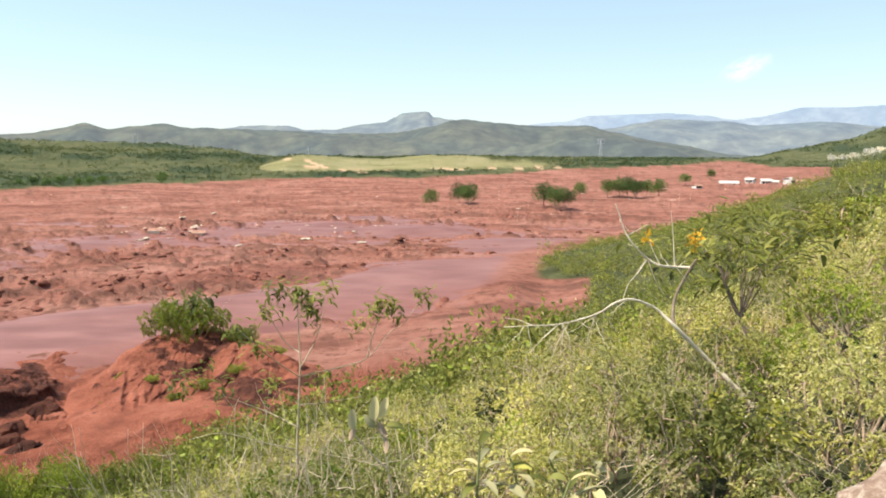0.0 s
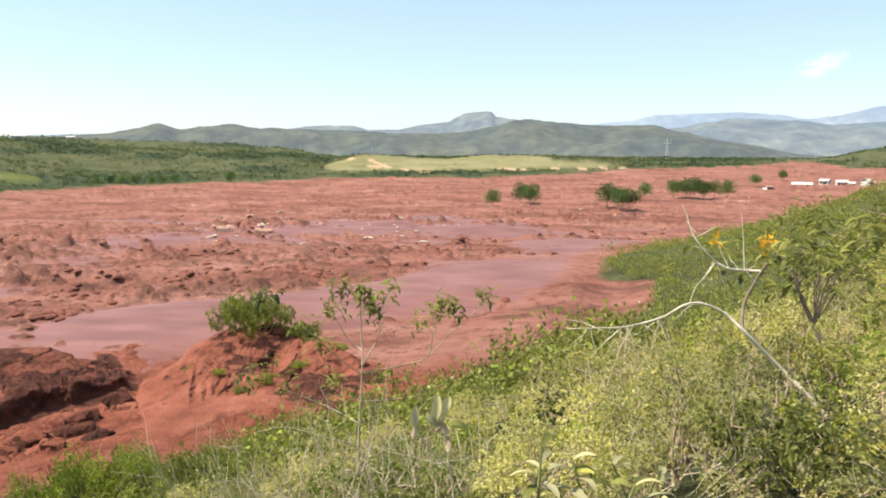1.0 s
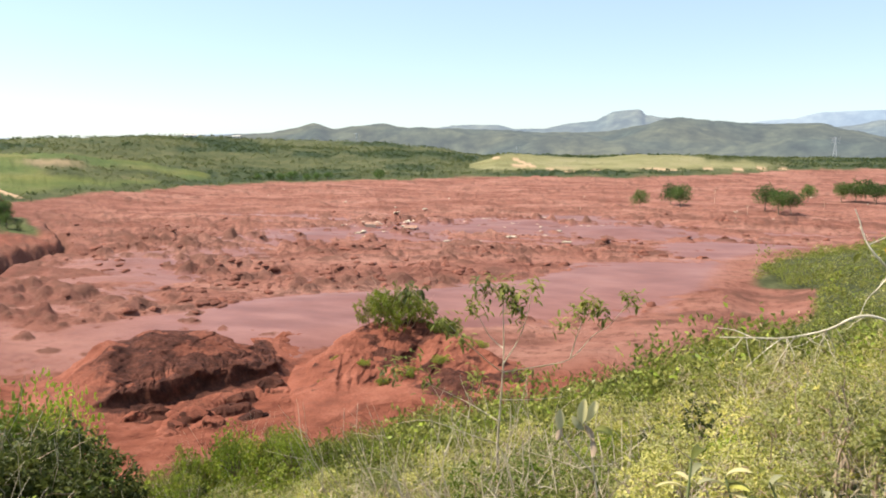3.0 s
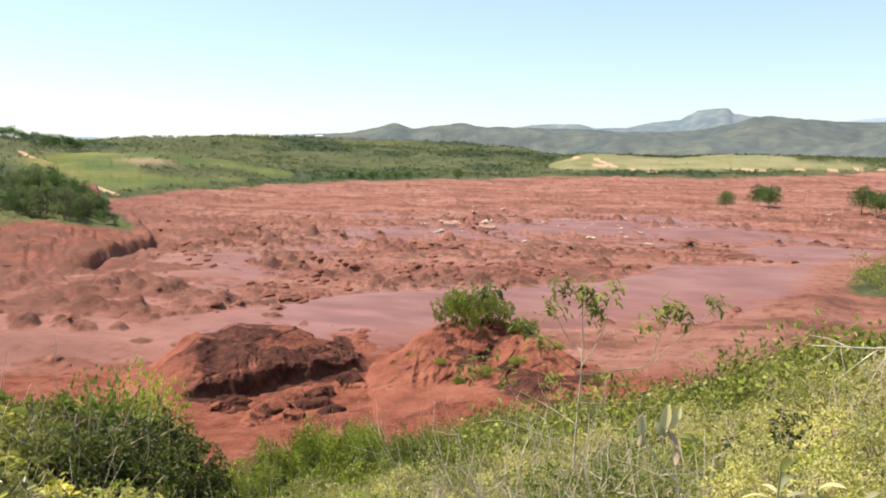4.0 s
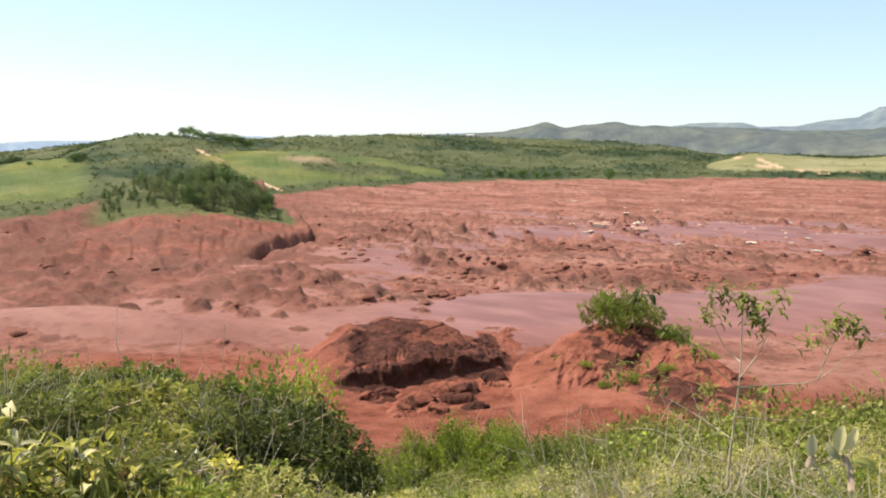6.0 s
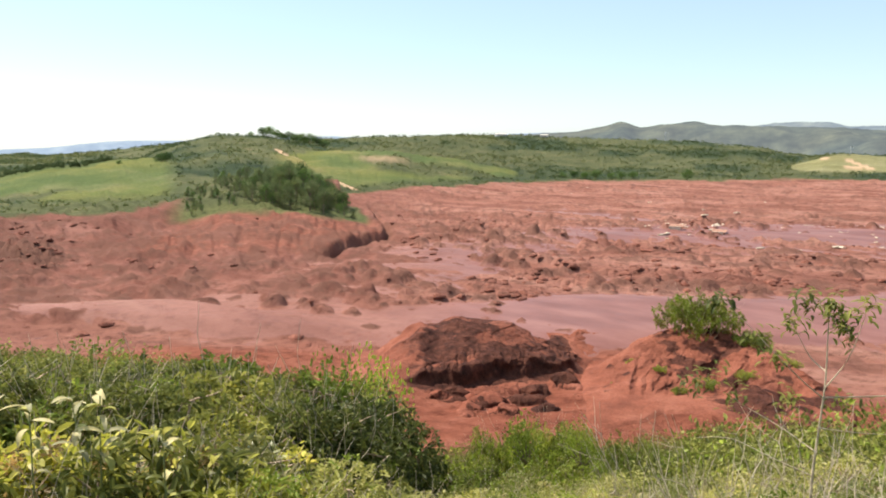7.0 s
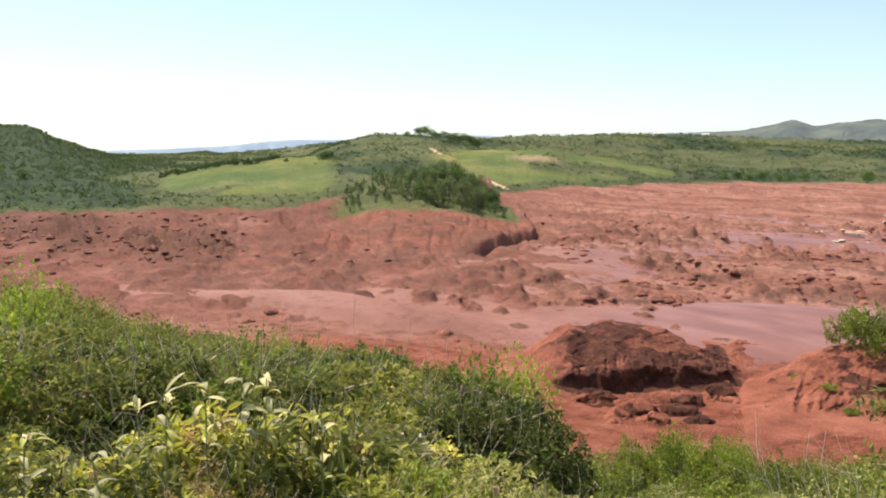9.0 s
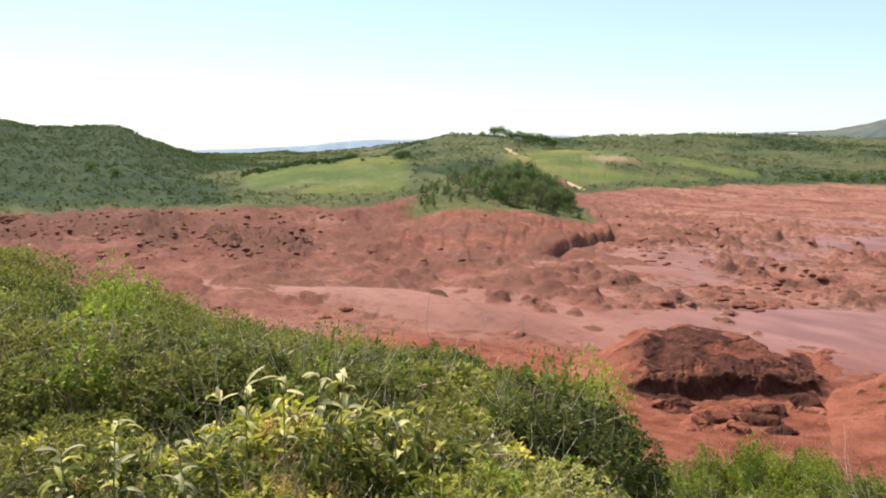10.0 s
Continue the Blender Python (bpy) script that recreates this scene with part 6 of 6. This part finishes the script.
def box(cx, cy, cz, sx, sy, sz):
    v = np.array([[cx + i * sx / 2, cy + j * sy / 2, cz + k * sz / 2] for i in (-1, 1) for j in (-1, 1) for k in (-1, 1)])
    return v, np.array([[0, 1, 3, 2], [4, 6, 7, 5], [0, 4, 5, 1], [2, 3, 7, 6], [0, 2, 6, 4], [1, 5, 7, 3]])


def house(az, r, w, dpt, h, turn, roof_mat, label):
    x, y = plan(az, r)
    e = holder("house", label, "house", "houses at the mud's edge", Matrix.Translation((x, y, root_of(x, y))) @ Matrix.Rotation(radians(az + turn), 4, "Z"))
    t = 0.25
    front = None
    for cx, cy, sx, sy in ((0, -dpt / 2, w, t), (0, dpt / 2, w, t), (-w / 2 + t / 2, 0, t, dpt - t), (w / 2 - t / 2, 0, t, dpt - t)):
        side = part("wall", mesh_of("wall", *box(cx, cy, h / 2 - 0.2, sx, sy, h + 0.4), [WHITE]), e)
        front = front or side
    rise = w * 0.0 + dpt * 0.24
    for s in (-1, 1):
        a = np.array([[-w / 2 - 0.4, s * (dpt / 2 + 0.5), h - 0.1], [w / 2 + 0.4, s * (dpt / 2 + 0.5), h - 0.1], [w / 2 + 0.4, 0, h + rise], [-w / 2 - 0.4, 0, h + rise]])
        v = np.concatenate([a, a + np.array([0, 0, 0.15])])
        part("roof", mesh_of("roof", v, [[0, 1, 2, 3], [4, 5, 6, 7], [0, 1, 5, 4], [1, 2, 6, 5], [2, 3, 7, 6], [3, 0, 4, 7]], [roof_mat]), e)
    for cx, cz, sx, sz, nm in ((-w * 0.28, h * 0.55, 1.1, 1.1, "window"), (w * 0.28, h * 0.55, 1.1, 1.1, "window"), (0.2, h * 0.36, 1.0, h * 0.72, "door")):
        part(nm, mesh_of(nm, *box(cx, -dpt / 2 - t / 2 - 0.01, cz, sx, 0.06, sz), [HOLE]), front)


for spec in ((-20.5, 462, 10, 5, 0.9, 5, ROOF, "low white house half buried in mud"), (-21.9, 474, 4.6, 4, 1.9, -20, ROOF, "small white house with pale roof"), (-22.9, 478, 5.6, 4.5, 2.2, 10, ROOF, "white house with pale sheet roof"), (-23.5, 486, 3.6, 3.6, 1.8, -10, ROOF, "small white outbuilding beside houses"), (-24.35, 482, 4.6, 4.6, 2.5, 65, ROOF, "white gabled house with pale roof"), (-25.1, 492, 5, 4, 1.8, 0, TILE, "white house with clay roof"), (-18.4, 430, 4, 3.4, 0.9, 40, TILE, "wrecked house sunk in the mud")):
    house(*spec)
for spec in ((33.6, 830, 12, 6, 2.0, 10, ROOF, "pale farm building on the far ridge"), (30.4, 850, 8, 5, 1.6, -15, ROOF, "small pale farm house on the ridge")):
    house(*spec)


def pylon(az, r, h):
    x, y = plan(az, r)
    e = holder("pylon", "grey steel lattice power pylon", "pylon", "power pylons", Matrix.Translation((x, y, root_of(x, y))) @ Matrix.Rotation(radians(az), 4, "Z"))
    k = 0.09 * h
    for sx in (-1, 1):
        for sy in (-1, 1):
            part("leg", mesh_of("leg", *tube([(sx * k, sy * k, -1), (sx * k * 0.3, sy * k * 0.3, 0.7 * h), (sx * k * 0.2, sy * k * 0.2, h)], [0.012 * h, 0.008 * h], 4), [STEEL]), e)
    for i in range(6):
        z0, z1 = h * i / 7, h * (i + 1) / 7
        a, b = k * (1 - 0.7 * min(z0 / (0.7 * h), 1)), k * (1 - 0.7 * min(z1 / (0.7 * h), 1))
        for sy in (-1, 1):
            part("brace", mesh_of("brace", *join([tube([(-a, sy * a, z0), (b, sy * b, z1)], [0.005 * h], 3), tube([(a, sy * a, z0), (-b, sy * b, z1)], [0.005 * h], 3)]), [STEEL]), e)
    for z in (0.74, 0.86, 0.96):
        part("crossarm", mesh_of("crossarm", *tube([(-0.2 * h, 0, z * h), (0, 0, z * h + 0.03 * h), (0.2 * h, 0, z * h)], [0.007 * h, 0.01 * h, 0.007 * h], 4), [STEEL]), e)


pylon(21.8, 1050, 20)
pylon(-11.6, 1400, 34)
pylon(9.9, 1100, 13)


def wreckage():
    rng = np.random.RandomState(71)
    shapes = []
    for k in range(5):
        v, f, _ = clod_shape(30 + k)
        me = mesh_of("masonry_chunk", np.round(v * np.array([1, 0.8, 0.9]) * 3) / 3 * 0.75 + v * 0.25, f, [CREAM])
        shapes.append(me)
    for i in range(70):
        az, r = (rng.uniform(3, 23), rng.uniform(185, 240)) if i < 48 else (rng.uniform(-17, 30), rng.uniform(210, 420))
        if i >= 62:
            az, r = rng.uniform(-21, -16), rng.uniform(330, 420)
        x, y = plan(az, r)
        s = 0.32 + 0.8 * rng.uniform() ** 2
        ob = new("masonry_chunk", shapes[i % 5])
        ob.matrix_world = Matrix.Translation((x, y, root_of(x, y) + 0.12 * s)) @ Matrix.Rotation(rng.uniform(0, 6.28), 4, "Z") @ Matrix.Diagonal((s * 1.3, s, s * 0.8, 1))
        tagged(ob, "cream chunk of broken masonry in the mud", "masonry", "masonry in the mud")
    for az, r in ((18.0, 205), (20.9, 208)):
        x, y = plan(az, r)
        e = holder("wrecked_shed", "wrecked pale shed with fallen roof in mud", "shed", "wrecked sheds", Matrix.Translation((x, y, root_of(x, y))) @ Matrix.Rotation(radians(az + rng.uniform(-20, 20)), 4, "Z"))
        part("wall", mesh_of("wall", *box(0, 0, 0.2, 3.0, 0.25, 0.9), [CREAM]), e)
        v, f = box(0, 0, 0, 3.6, 2.0, 0.14)
        tilt = np.array(Matrix.Rotation(radians(16), 3, "X"))
        part("roof", mesh_of("roof", v @ tilt.T + np.array([0.3, 1.0, 0.75]), f, [TILE]), e)


wreckage()


def cloud():
    m = bpy.data.materials.new("thin_cloud")
    m.use_nodes = True
    n, l = m.node_tree.nodes, m.node_tree.links
    n.clear()
    out, mix, clear, em = n.new("ShaderNodeOutputMaterial"), n.new("ShaderNodeMixShader"), n.new("ShaderNodeBsdfTransparent"), n.new("ShaderNodeEmission")
    em.inputs["Color"].default_value, em.inputs["Strength"].default_value = (1, 1, 1, 1), 0.9
    uv = n.new("ShaderNodeTexCoord").outputs["Object"]
    ln = n.new("ShaderNodeVectorMath")
    ln.operation = "LENGTH"
    l.new(uv, ln.inputs[0])
    fall = n.new("ShaderNodeMapRange")
    fall.inputs["From Min"].default_value, fall.inputs["From Max"].default_value = 0.95, 0.0
    l.new(ln.outputs["Value"], fall.inputs["Value"])
    nz = noise_of(n, l, 2.2, 6, uv, 0.6)
    mul = n.new("ShaderNodeMath")
    mul.operation = "MULTIPLY"
    l.new(fall.outputs["Result"], mul.inputs[0])
    l.new(ramp(n, l, nz, [(0.35, (0, 0, 0)), (0.68, (1, 1, 1))]), mul.inputs[1])
    l.new(mul.outputs[0], mix.inputs["Fac"])
    l.new(clear.outputs[0], mix.inputs[1])
    l.new(em.outputs[0], mix.inputs[2])
    l.new(mix.outputs[0], out.inputs["Surface"])
    a = np.linspace(0, 2 * math.pi, 24, endpoint=False)
    v = np.concatenate([[[0, 0, 0]], np.stack([np.cos(a), 0 * a, np.sin(a)], 1)])
    f = [[0, i + 1, (i + 1) % 24 + 1] for i in range(24)]
    ob = new("backdrop_cloud", mesh_of("backdrop_cloud", v, f, [m]))
    x, y = plan(-21.2, 4700)
    ob.matrix_world = Matrix.Translation((x, y, EYE + 4700 * math.tan(radians(4.95)))) @ Matrix.Rotation(radians(-21.2), 4, "Z") @ Matrix.Rotation(radians(-22), 4, "Y") @ Matrix.Diagonal((170, 1, 75, 1))
    tagged(ob, "small faint white cloud in the sky", "cloud", kind="structure")


cloud()
